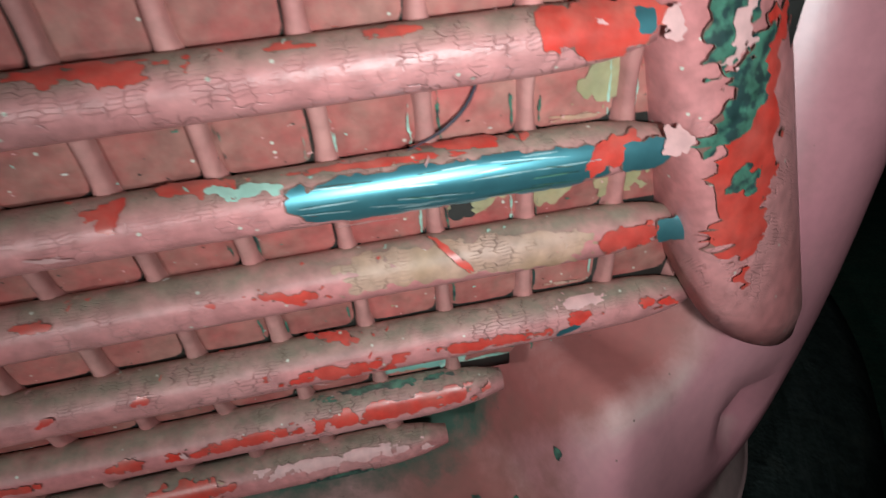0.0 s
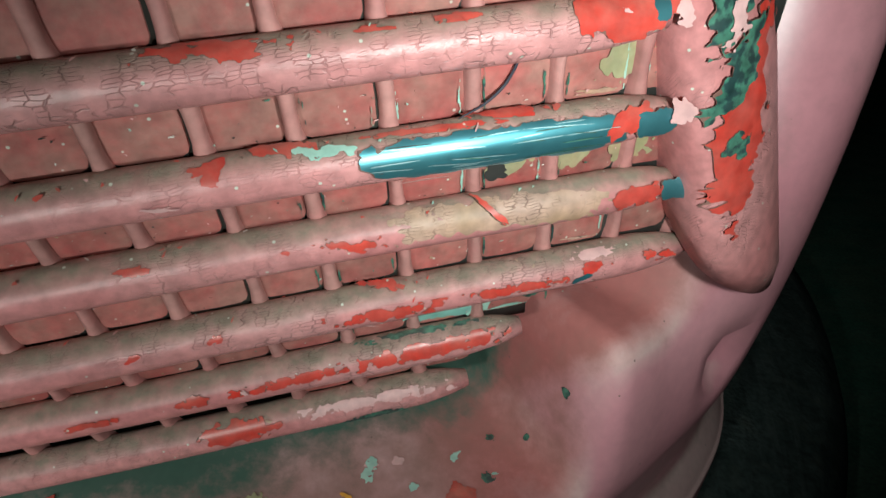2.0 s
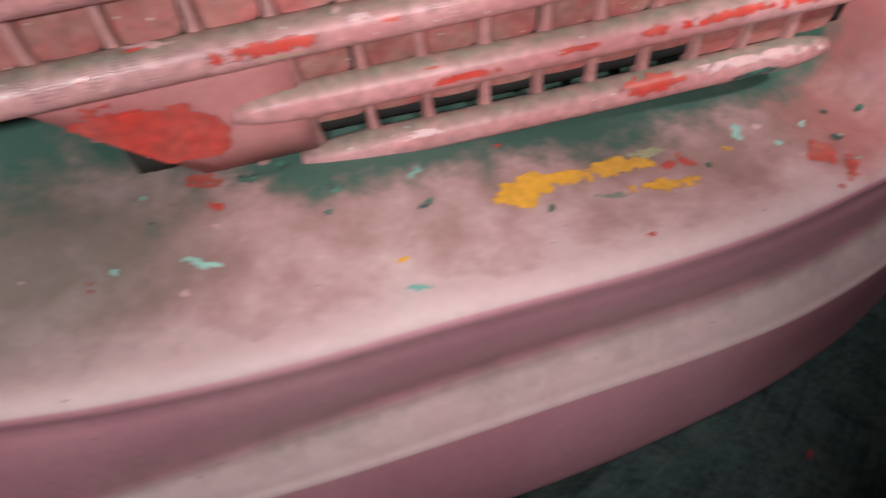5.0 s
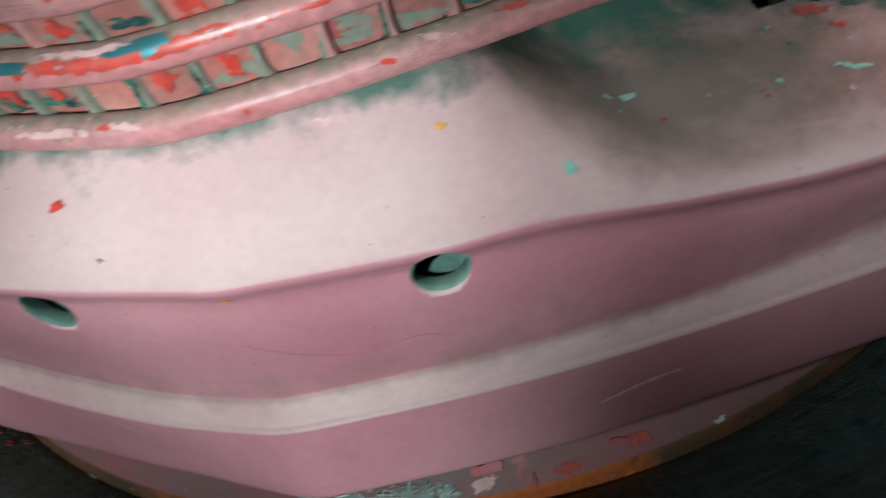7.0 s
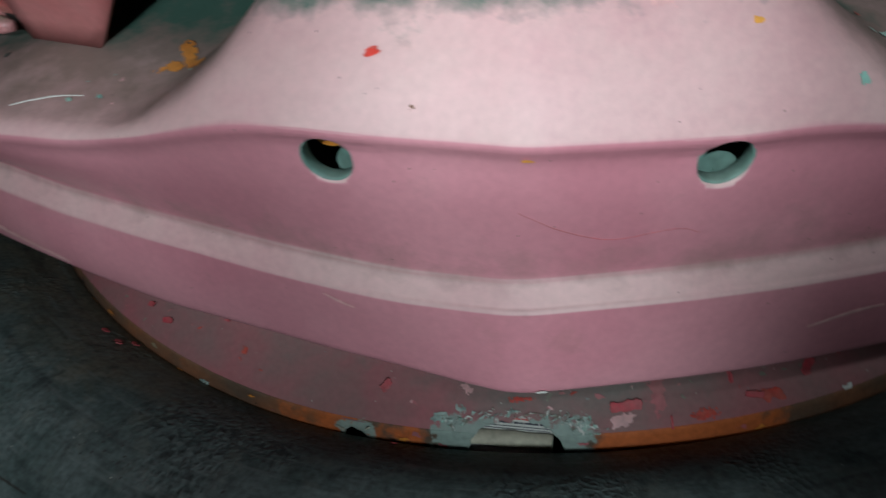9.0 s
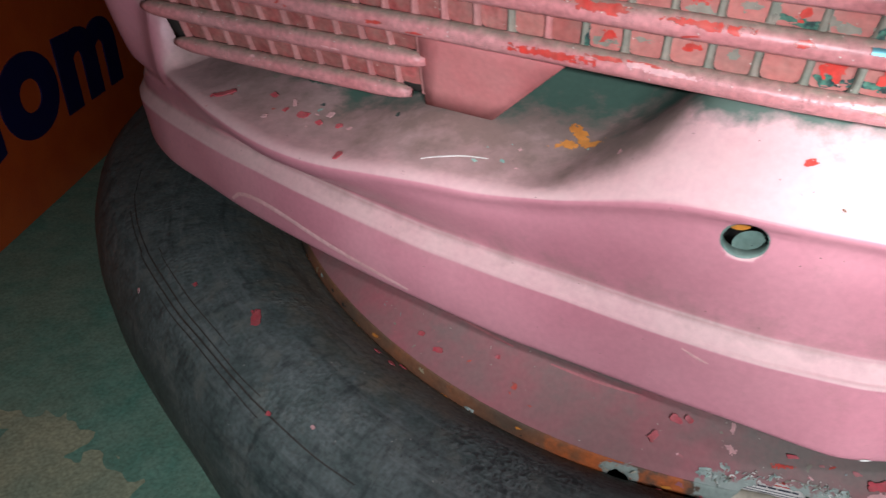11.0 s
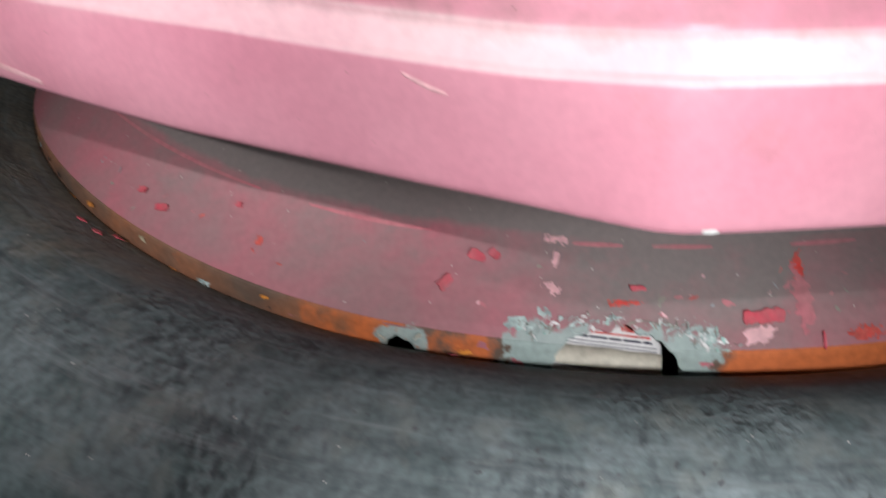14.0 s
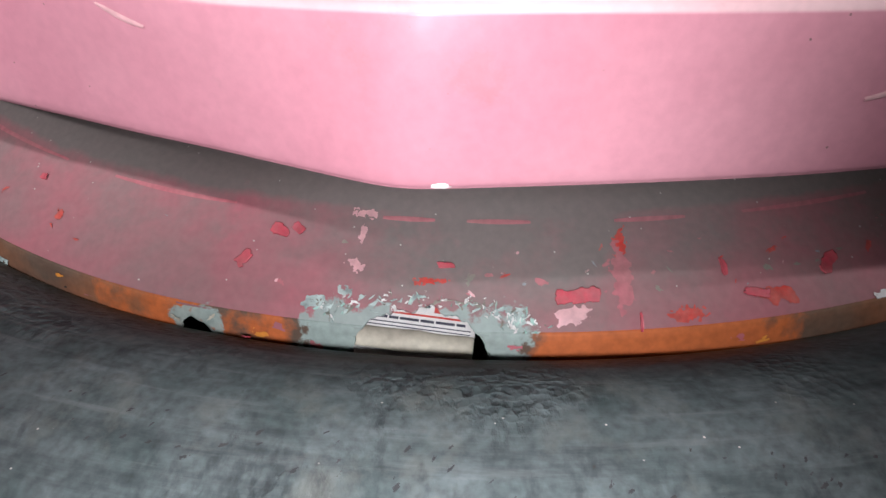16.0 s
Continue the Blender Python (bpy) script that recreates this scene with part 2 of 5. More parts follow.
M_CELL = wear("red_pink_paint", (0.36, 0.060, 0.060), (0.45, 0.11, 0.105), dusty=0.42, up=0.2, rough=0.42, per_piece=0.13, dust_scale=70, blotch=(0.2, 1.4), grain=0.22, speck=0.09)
M_APRON = wear("smooth_pink_apron_paint", (0.53, 0.15, 0.155), (0.57, 0.20, 0.20), dusty=0.22, up=0.3, rough=0.4, grain=0.07, relief=0.08)
M_SLAT = wear("chipped_pink_paint", (0.52, 0.185, 0.185), (0.57, 0.25, 0.24), dusty=0.4, up=0.4, rough=0.45, per_piece=0.1)
M_RED = wear("fresh_red_paint", (0.60, 0.038, 0.027), (0.52, 0.05, 0.04), dusty=0.24, rough=0.27, grain=0.2, scale=110, relief=0.12, spread=(0.42, 0.6), dust_scale=90, blotch=(0.1, 1.6), speck=0.02)
M_CRIMSON = wear("crimson_flake_paint", (0.56, 0.030, 0.065), (0.48, 0.05, 0.08), dusty=0.3, rough=0.35, grain=0.15, scale=140, dust_scale=160)
M_BLUE = wear("bare_steel", (0.16, 0.40, 0.46), (0.10, 0.29, 0.36), dusty=0.03, rough=0.33, metal=0.75, grain=0.08, relief=0.01, dust_scale=220)
M_STEEL = wear("scratched_bright_steel", (0.55, 0.72, 0.75), (0.42, 0.62, 0.66), dusty=0.03, rough=0.4, metal=0.6, grain=0.05, relief=0.01)
M_GREEN = wear("old_green_primer", (0.055, 0.17, 0.12), (0.008, 0.04, 0.042), dusty=0.2, rough=0.5, scale=330, grain=0.4, spread=(0.44, 0.56), speck=0.08, speck_tint=(0.3, 0.5, 0.42))
M_TEAL = wear("teal_primer", (0.20, 0.42, 0.37), (0.30, 0.50, 0.44), dusty=0.2, rough=0.55, scale=60)
M_MINT = wear("mint_primer", (0.32, 0.54, 0.46), (0.44, 0.60, 0.52), dusty=0.1, rough=0.5, scale=60)
M_TAN = wear("worn_tan_undercoat", (0.47, 0.27, 0.17), (0.54, 0.32, 0.26), dusty=0.5, rough=0.42, crack=0.5, relief=0.1, scale=60, grain=0.2)
M_ORANGE = wear("orange_undercoat", (0.70, 0.27, 0.03), (0.62, 0.20, 0.03), dusty=0.15, rough=0.45)
M_SKIRT = wear("dusty_pink_skirt_paint", (0.46, 0.11, 0.14), (0.37, 0.12, 0.14), dust=(0.21, 0.185, 0.16), dusty=0.55, up=0.25, rough=0.5, dust_scale=9, blotch=(0.5, 1.25), speck=0.02, relief=0.1, grain=0.07, masks=(("grime", (0.20, 0.175, 0.155), 0.3, 0.8, 0.25), ("fray", (0.30, 0.37, 0.33), 0.42, 0.6, 0.42)))
M_RUST = wear("rusty_orange_edge", (0.10, 0.055, 0.035), (0.32, 0.10, 0.03), dust=(0.16, 0.13, 0.09), dusty=0.35, up=0.2, rough=0.6, scale=17, masks=(("paint", (0.52, 0.13, 0.03), 0.3, 0.6, 0.4), ("fray", (0.30, 0.37, 0.33), 0.42, 0.6, 0.42)))
M_RUBBER = wear("scuffed_black_rubber", (0.034, 0.058, 0.053), (0.070, 0.101, 0.092), dust=(0.17, 0.20, 0.195), dusty=0.48, up=0.55, rough=0.5, grain=0.3, scale=14, dust_scale=38, pits=0.4, pock=0.7, speck=0.012, blotch=(0.4, 1.3), masks=(("silt", (0.15, 0.135, 0.10), 0.3, 0.9, 0.35),))
M_FRAY = wear("frayed_grey_fibreglass", (0.42, 0.51, 0.46), (0.24, 0.33, 0.30), dust=(0.45, 0.50, 0.46), dusty=0.5, up=0.2, rough=0.7, grain=0.4, scale=120)
M_OLIVE = wear("olive_stain", (0.28, 0.24, 0.10), (0.38, 0.22, 0.11), dust=(0.5, 0.5, 0.36), dusty=0.4, up=0.1, rough=0.6, scale=150)
M_CARD = wear("white_card", (0.78, 0.76, 0.72), (0.72, 0.70, 0.64), dusty=0.1, rough=0.6, grain=0.04)
M_INK = wear("dark_print", (0.03, 0.03, 0.05), (0.04, 0.04, 0.06), dusty=0.05, rough=0.6)
M_YELLOW = wear("yellow_orange_paint", (0.84, 0.37, 0.02), (0.74, 0.34, 0.05), dusty=0.1, up=0.2, rough=0.5, scale=60)
M_SCUFF = wear("grey_scuff", (0.22, 0.25, 0.25), (0.30, 0.33, 0.33), dusty=0.1, rough=0.5)
M_PALE = wear("pale_pink_paint", (0.72, 0.42, 0.42), (0.68, 0.36, 0.36), dusty=0.15, rough=0.45)
M_FLOOR = wear("worn_green_floor_paint", (0.12, 0.36, 0.27), (0.22, 0.46, 0.35), dust=(0.38, 0.40, 0.28), dusty=0.30, up=0.2, rough=0.6, grain=0.22, scale=26, dust_scale=9, blotch=(0.1, 1.5), speck=0.03, speck_tint=(0.05, 0.09, 0.08))
M_CONCRETE = wear("bare_tan_concrete", (0.50, 0.52, 0.33), (0.34, 0.42, 0.29), dust=(0.46, 0.50, 0.34), dusty=0.3, up=0.2, rough=0.7, grain=0.25, scale=22, dust_scale=14, speck=0.03)
M_BOARD = wear("orange_board", (0.80, 0.13, 0.015), (0.72, 0.10, 0.015), dusty=0.08, rough=0.35, grain=0.04)
M_NAVY = wear("navy_lettering", (0.012, 0.012, 0.09), (0.012, 0.012, 0.07), dusty=0.03, rough=0.4)
M_ROSE = wear("rose_paint_and_highlight", (0.50, 0.12, 0.15), (0.44, 0.13, 0.15), dusty=0.3, rough=0.45)
M_RIM = wear("grey_green_cut_edge", (0.15, 0.25, 0.21), (0.11, 0.19, 0.165), dusty=0.2, rough=0.6, scale=90)
M_DEEP = wear("deep_green_paint", (0.06, 0.13, 0.11), (0.04, 0.10, 0.09), dusty=0.3, rough=0.6, scale=30)
M_EDGE = wear("dark_chip_edge", (0.15, 0.06, 0.05), (0.24, 0.11, 0.09), dusty=0.3, rough=0.6, scale=120)
M_GRIME = wear("grey_green_grime", (0.27, 0.235, 0.19), (0.19, 0.21, 0.165), dusty=0.4, rough=0.7, scale=80, speck=0.05)
# near-black: specks and creases, and painted shade in the grille gaps and shell
M_DARK = wear("black_shade_and_specks", (0.02, 0.02, 0.02), (0.03, 0.025, 0.02), dusty=0.1, rough=0.8)
M_WALL = wear("dim_wall", (0.05, 0.06, 0.06), (0.07, 0.08, 0.075), dusty=0.1, rough=0.8, scale=2)


def round_scuffs(m):
    """Long pale and dark scuffs that follow the bumper's curve."""
    N, L, b = m.node_tree.nodes, m.node_tree.links, m.node_tree.nodes["Principled BSDF"]
    geo = N.new("ShaderNodeNewGeometry")
    off = N.new("ShaderNodeVectorMath"); off.operation = "SUBTRACT"; off.inputs[1].default_value = (0, 0.19, 0.2); L.new(geo.outputs["Position"], off.inputs[0])
    sep = N.new("ShaderNodeSeparateXYZ"); L.new(off.outputs[0], sep.inputs[0])
    ang = N.new("ShaderNodeMath"); ang.operation = "ARCTAN2"; ny = N.new("ShaderNodeMath"); ny.operation = "MULTIPLY"; ny.inputs[1].default_value = -1; L.new(sep.outputs[1], ny.inputs[0]); L.new(sep.outputs[0], ang.inputs[0]); L.new(ny.outputs[0], ang.inputs[1])
    ln = N.new("ShaderNodeVectorMath"); ln.operation = "LENGTH"; L.new(off.outputs[0], ln.inputs[0])
    for (ka, kr, kz), tint, low, high, most in (((7.0, 150.0, 30.0), (0.20, 0.225, 0.215), 0.54, 0.72, 0.6), ((5.0, 80.0, 60.0), (0.014, 0.019, 0.02), 0.52, 0.68, 0.5), ((26.0, 40.0, 40.0), (0.17, 0.185, 0.16), 0.53, 0.72, 0.75), ((60.0, 45.0, 30.0), (0.016, 0.021, 0.022), 0.55, 0.7, 0.6)):
        cmb = N.new("ShaderNodeCombineXYZ")
        for k, (src, f) in enumerate(((ang.outputs[0], ka), (ln.outputs["Value"], kr), (sep.outputs[2], kz))):
            mu = N.new("ShaderNodeMath"); mu.operation = "MULTIPLY"; mu.inputs[1].default_value = f; L.new(src, mu.inputs[0]); L.new(mu.outputs[0], cmb.inputs[k])
        nz = N.new("ShaderNodeTexNoise"); nz.inputs["Scale"].default_value = 1.0; nz.inputs["Detail"].default_value = 6; nz.inputs["Roughness"].default_value = 0.65
        L.new(cmb.outputs[0], nz.inputs["Vector"])
        mr = N.new("ShaderNodeMapRange"); mr.inputs[1].default_value, mr.inputs[2].default_value, mr.inputs[4].default_value = low, high, most
        L.new(nz.outputs["Fac"], mr.inputs[0])
        mx = N.new("ShaderNodeMix"); mx.data_type = "RGBA"; mx.inputs[7].default_value = (*tint, 1)
        L.new(mr.outputs[0], mx.inputs[0]); L.new(b.inputs["Base Color"].links[0].from_socket, mx.inputs[6]); L.new(mx.outputs[2], b.inputs["Base Color"])


round_scuffs(M_RUBBER)


# ---- shapes ----
def smooth(a, b, x):
    t = min(1.0, max(0.0, (x - a) / (b - a)))
    return t * t * (3 - 2 * t)


def spline(points, n):
    """A smooth line through the points (Catmull-Rom), n steps to a stretch."""
    p = [Vector(q) for q in points]
    p = [2 * p[0] - p[1]] + p + [2 * p[-1] - p[-2]]
    out = []
    for i in range(1, len(p) - 2):
        for k in range(n):
            t = k / n
            out.append(0.5 * (2 * p[i] + (p[i + 1] - p[i - 1]) * t + (2 * p[i - 1] - 5 * p[i] + 4 * p[i + 1] - p[i + 2]) * t * t + (3 * p[i] - p[i - 1] - 3 * p[i + 1] + p[i + 2]) * t ** 3))
    return out + [p[-2]]


def part(name, bm, material, parent, label="", soft=True):
    me = bpy.data.meshes.new(name)
    if soft:
        for f in bm.faces:
            f.smooth = True
    bm.to_mesh(me)
    bm.free()
    if material:
        me.materials.append(material)
    ob = new(name, me)
    ob.parent = parent
    if label:
        tagged(ob, label)
    return ob


def sheet(rows, close=False):
    """A mesh over rows of points."""
    bm = bmesh.new()
    v = [[bm.verts.new(p) for p in row] for row in rows]
    for a, b in zip(v, v[1:]):
        for i in range(len(a) - (0 if close else 1)):
            j = (i + 1) % len(a)
            bm.faces.new((a[i], a[j], b[j], b[i]))
    return bm


def solid(ob, thick, offset=-1):
    m = ob.modifiers.new("thickness", "SOLIDIFY")
    m.thickness, m.offset = thick, offset
    return ob


car = new("bumper_car")
tagged(car, "faded pink bumper car with chipped paint and black rubber bumper", "bumper car")

# ---- body shell ----
# Plan lines of ridge, ledge and lip, from the middle to either side: the dented shell is not quite even.
WEST = {"ridge": [(0.06, -0.3645), (0.09, -0.3585), (0.12, -0.350), (0.16, -0.335), (0.2, -0.319), (0.28, -0.299), (0.36, -0.272), (0.42, -0.232), (0.47, -0.186), (0.52, -0.136), (0.568, -0.088), (0.602, -0.02), (0.62, 0.1), (0.62, 0.45)],
        "ledge": [(0.06, -0.355), (0.09, -0.3465), (0.12, -0.337), (0.16, -0.3225), (0.2, -0.307), (0.28, -0.273), (0.36, -0.236), (0.42, -0.204), (0.47, -0.172), (0.534, -0.125), (0.582, -0.078), (0.612, -0.015), (0.626, 0.1), (0.626, 0.45)],
        "lip": [(0.06, -0.351), (0.09, -0.343), (0.12, -0.334), (0.16, -0.322), (0.2, -0.309), (0.28, -0.275), (0.36, -0.236), (0.42, -0.203), (0.47, -0.171), (0.53, -0.130), (0.580, -0.076), (0.610, -0.01), (0.624, 0.1), (0.624, 0.45)]}
EAST = {"ridge": [(0.06, -0.363), (0.09, -0.357), (0.12, -0.349), (0.16, -0.339), (0.2, -0.328), (0.28, -0.312), (0.36, -0.284), (0.42, -0.258), (0.47, -0.230), (0.523, -0.193), (0.564, -0.141), (0.590, -0.08), (0.603, 0.02), (0.609, 0.45)],
        "ledge": [(0.06, -0.358), (0.09, -0.352), (0.12, -0.345), (0.16, -0.334), (0.2, -0.322), (0.28, -0.297), (0.36, -0.267), (0.42, -0.244), (0.47, -0.220), (0.525, -0.182), (0.57, -0.135), (0.60, -0.075), (0.612, 0.02), (0.615, 0.45)],
        "lip": [(0.06, -0.357), (0.09, -0.3515), (0.12, -0.345), (0.16, -0.334), (0.2, -0.322), (0.28, -0.297), (0.36, -0.268), (0.42, -0.241), (0.47, -0.214), (0.52, -0.178), (0.565, -0.133), (0.595, -0.075), (0.607, 0.02), (0.61, 0.45)]}


def plan_line(key):
    west = [(-x, y, 0) for x, y in WEST[key][::-1]]
    east = [(x, y, 0) for x, y in EAST[key]]
    nose = {"ridge": 0.0065, "ledge": 0.001, "lip": 0.0}[key]
    return spline(west + [(-0.016, -0.3635 - nose, 0), (0, -0.3655 - nose, 0), (0.016, -0.3640 - nose, 0)] + east, 16)


def out_from(line, i):
    a, b = line[max(0, i - 1)], line[min(len(line) - 1, i + 1)]
    t = (b - a).normalized()
    return Vector((t.y, -t.x, 0))


RAMP = [(-0.0045, 0.482), (-0.0014, 0.4875), (-0.0004, 0.4905), (-0.0016, 0.4938), (-0.0062, 0.503), (-0.0145, 0.5155), (-0.0245, 0.5275), (-0.034, 0.540), (-0.052, 0.549), (-0.082, 0.552), (-0.127, 0.555)]
BOWL = [(-0.0055, 0.459), (-0.0018, 0.4655), (-0.002, 0.4695), (-0.0065, 0.4728), (-0.014, 0.4738), (-0.027, 0.4765), (-0.042, 0.481), (-0.058, 0.486), (-0.080, 0.492), (-0.11, 0.507), (-0.155, 0.545)]
BLOCK = [(-0.004, 0.464), (-0.001, 0.470), (0.002, 0.480), (0.0025, 0.500), (0.002, 0.518), (0.0005, 0.530), (-0.003, 0.5365), (-0.012, 0.539), (-0.04, 0.542), (-0.07, 0.545), (-0.12, 0.548)]
WING = [(-0.004, 0.464), (-0.001, 0.470), (0.006, 0.478), (0.011, 0.492), (0.016, 0.512), (0.022, 0.54), (0.027, 0.57), (0.032, 0.61), (0.034, 0.65), (0.032, 0.70), (0.016, 0.76)]


# where the ramp gives way to the hollow beside it
SIDE = [(0.09, 0.22), (0.09, 0.22), (0.09, 0.22), (0.10, 0.21), (0.104, 0.20), (0.102, 0.19), (0.098, 0.18), (0.092, 0.172), (0.087, 0.166), (0.083, 0.162), (0.08, 0.158)]
DUSTY = [(0.09, 0.22), (0.09, 0.215), (0.09, 0.21), (0.10, 0.180), (0.107, 0.163), (0.104, 0.147), (0.100, 0.136), (0.094, 0.126), (0.089, 0.120), (0.085, 0.115), (0.08, 0.11)]


def broad(x):
    """How much broader the ledge is than at the nose."""
    return 1 + 0.5 * smooth(0.15, 0.32, x)


# height of the ledge's outer edge, by distance from the middle
LEDGE_W = [(0, 0.05, 0.1, 0.16, 0.25, 0.3, 0.4, 0.5, 0.6), (0.4130, 0.4120, 0.4140, 0.4170, 0.4185, 0.4225, 0.4315, 0.4345, 0.436)]
LEDGE_E = [(0, 0.05, 0.12, 0.2, 0.3, 0.6), (0.4130, 0.4125, 0.4115, 0.4105, 0.4115, 0.4125)]


def profile(x):
    """Out from the plan lines, and up, at x: for the lip, the ledge, and all above."""
    w = abs(x)
    rise = w if x < 0 else 0.0
    lip = [(-0.04, 0.366 + 0.06 * rise), (-0.006, 0.3615 + 0.06 * rise), (-0.0022, 0.3610 + 0.06 * rise), (-0.0006, 0.3625 + 0.06 * rise), (0.0002, 0.366 + 0.06 * rise), (0.0012, 0.380 + 0.057 * rise)]
    z0 = float(np.interp(w, *LEDGE_W)) if x < 0 else float(np.interp(w, *LEDGE_E))
    ledge = [(0.0008, z0 - 0.003), (0.0, z0)] + [(d * broad(x), z0 + h * broad(x)) for d, h in ((-0.0015, 0.003), (-0.0026, 0.0048), (-0.0044, 0.0078), (-0.0052, 0.0093), (-0.0058, 0.0115), (-0.0058, 0.0145))]
    f, g2 = smooth(0.499, 0.513, w), smooth(0.528, 0.562, w)
    lift = 0.011 * smooth(0.3, 0.47, w) if x < 0 else 0.0065 * smooth(0.2, 0.33, w)
    high = []
    for i, (a, b, k0, k1) in enumerate(zip(RAMP, BOWL, BLOCK, WING)):
        g = (k0[0] + (k1[0] - k0[0]) * g2, k0[1] + (k1[1] - k0[1]) * g2)
        cc = 1 - smooth(*SIDE[i], w)
        d = b[0] + (a[0] - b[0]) * cc
        shallow = (0.004 + 0.010 * min(1.0, -b[0] / 0.055)) * (1 - (smooth(0.24, 0.34, w) if x < 0 else smooth(0.28, 0.44, w)))
        zb = b[1] + lift + shallow
        za = a[1] - 0.055 * max(-0.08, min(0.08, x)) * (1 - smooth(3, 7, i))
        z = zb + (za - zb) * cc
        high.append((d + (g[0] - d) * f, z + (g[1] - z) * f))
    zi, zr = ledge[-1][1], high[0][1]
    high = [(0.0, zi + (zr - zi) * 0.32), (0.0, zi + (zr - zi) * 0.75)] + high
    dirt = [0.26, 0.24, 0.22, 0.2, 0.17, 0.15, 0.13, 0.1, 0.16] + [0.24, 0.32, 0.44, 0.48, 0.38] + [0.2, 0.16]
    bare = [0.0] * len(dirt)
    for i in range(len(RAMP)):
        cc = 1 - smooth(*DUSTY[i], w)
        dirt.append((1 - cc) * (1 - 0.55 * f) * (0, 0, 0.05, 0.25, 0.5, 0.72, 0.85, 0.9, 0.9, 0.9, 0.9)[i] * (1 - 0.45 * smooth(0.19, 0.28, x)) * (1 - 0.25 * smooth(0.2, 0.4, -x)))
        bare.append((1 - f) * ((1.0 - 0.15 * smooth(0, 0.1, x) + 0.75 * smooth(0.22, 0.3, x) + 0.5 * smooth(0.25, 0.31, x) * (1 - smooth(0.40, 0.45, x))) * (1 - cc) * (0, 0, 0, 0, 0, 0, 0.12, 0.36, 0.68, 0.95, 1)[i] + cc * (0, 0, 0, 0, 0, 0, 0.34, 0.95, 1, 1, 1)[i]))
    n0 = len(lip) + len(ledge) + 2
    # dark red by the block: dirt, plus the hollow's shade put into the colour
    shade_blush = [0.0] * n0 + [max(smooth(0.15, 0.26, x) * (0, 0, 0, 0.1, 0.3, 0.5, 0.55, 0.6, 0.6, 0.6, 0.6)[i] * (1 - smooth(0.497, 0.507, x)), smooth(0.44, 0.49, x) * (1 - smooth(0.499, 0.510, x)) * (0, 0.1, 0.4, 0.7, 0.9, 1, 1, 1, 1, 1, 1)[i], smooth(0.495, 0.505, x) * (1 - smooth(0.53, 0.55, x)) * (0, 0, 0, 0, 0, 0.1, 0.55, 1, 1, 1, 1)[i]) for i in range(len(RAMP))]
    return lip, ledge, high, dirt, bare, shade_blush


lines = {k: plan_line(k) for k in ("lip", "ledge", "ridge")}
rows, dirts, bares, shade_blushes = [], [], [], []
for i in range(len(lines["ridge"])):
    lip, ledge, high, dirt, bare, shade_blush = profile(lines["ridge"][i].x)
    row = []
    for key, pts in (("lip", lip), ("ledge", ledge), ("ridge", high)):
        p, o = lines[key][i], out_from(lines[key], i)
        if key == "ridge":
            # the undercut face runs from ledge to ridge
            q, oq = lines["ledge"][i], out_from(lines["ledge"], i)
            for k, (d, z) in enumerate(pts):
                f = (0.35, 0.75)[k] if k < 2 else 1.0
                row.append((q + oq * (-0.0058 * broad(q.x))).lerp(p + o * (-0.0035), f) + Vector((0, 0, z)) if k < 2 else p + o * d + Vector((0, 0, z)))
        else:
            row += [p + o * d + Vector((0, 0, z)) for d, z in pts]
    rows.append(row)
    for store, vals in ((dirts, dirt), (bares, bare), (shade_blushes, shade_blush)):
        for k in range(len(vals) - 1):
            store += [vals[k], (vals[k] + vals[k + 1]) / 2]
        store.append(vals[-1])
bm = sheet([spline(r, 2) for r in rows])
l_dirt, l_bare, l_shade_blush = [bm.verts.layers.float.new(key) for key in ("grime", "bare", "shade_blush")]
for v, d, g, h in zip(bm.verts, dirts, bares, shade_blushes):
    v[l_dirt], v[l_bare], v[l_shade_blush] = d, g, h
for v in bm.verts:
    q = v.co - Vector((0.5565, -0.170, 0.511))
    if q.length < 0.03:
        v.co += Vector((-0.5, 0.8, 0)).normalized() * 0.008 * (1 - smooth(0.006, 0.0125, q.length))
HOLES = [(-0.0735, 0.4810), (0.0770, 0.4750)]
HOLE_R = 0.0108
hole_rims = []
for hx, hz in HOLES:
    # cut a round hole through the undercut face and round its rim
    near = [v for v in bm.verts if abs(v.co.x - hx) < 0.03 and abs(v.co.z - hz) < 0.02]
    mid = min(near, key=lambda v: (v.co.x - hx) ** 2 + (v.co.z - hz) ** 2)
    n = Vector((hx * 2.4, -1, -0.22)).normalized()
    c = mid.co.copy()
    c.x, c.z = hx, hz
    near_faces = [f for f in bm.faces if (f.calc_center_median() - c).length < 0.05]
    bmesh.ops.subdivide_edges(bm, edges=list({e for f in near_faces if (f.calc_center_median() - c).length < 0.022 for e in f.edges}), cuts=3, use_grid_fill=True)
    gone = [f for f in bm.faces if (f.calc_center_median() - c).length < HOLE_R]
    bmesh.ops.delete(bm, geom=gone, context="FACES")
    for v in bm.verts:
        if (v.co - c).length < 0.017 and any(len(e.link_faces) == 1 for e in v.link_edges):
            r = v.co - c
            r -= n * r.dot(n)
            v.co = c + r.normalized() * HOLE_R + n * (v.co - c).dot(n)
    hole_rims.append((c, n))
bmesh.ops.recalc_face_normals(bm, faces=bm.faces)
shell_tree = bvhtree.BVHTree.FromBMesh(bm)
body_shell = solid(part("body_shell", bm, M_BODY, car, "smooth faded pink moulded front with two round holes"), 0.004)
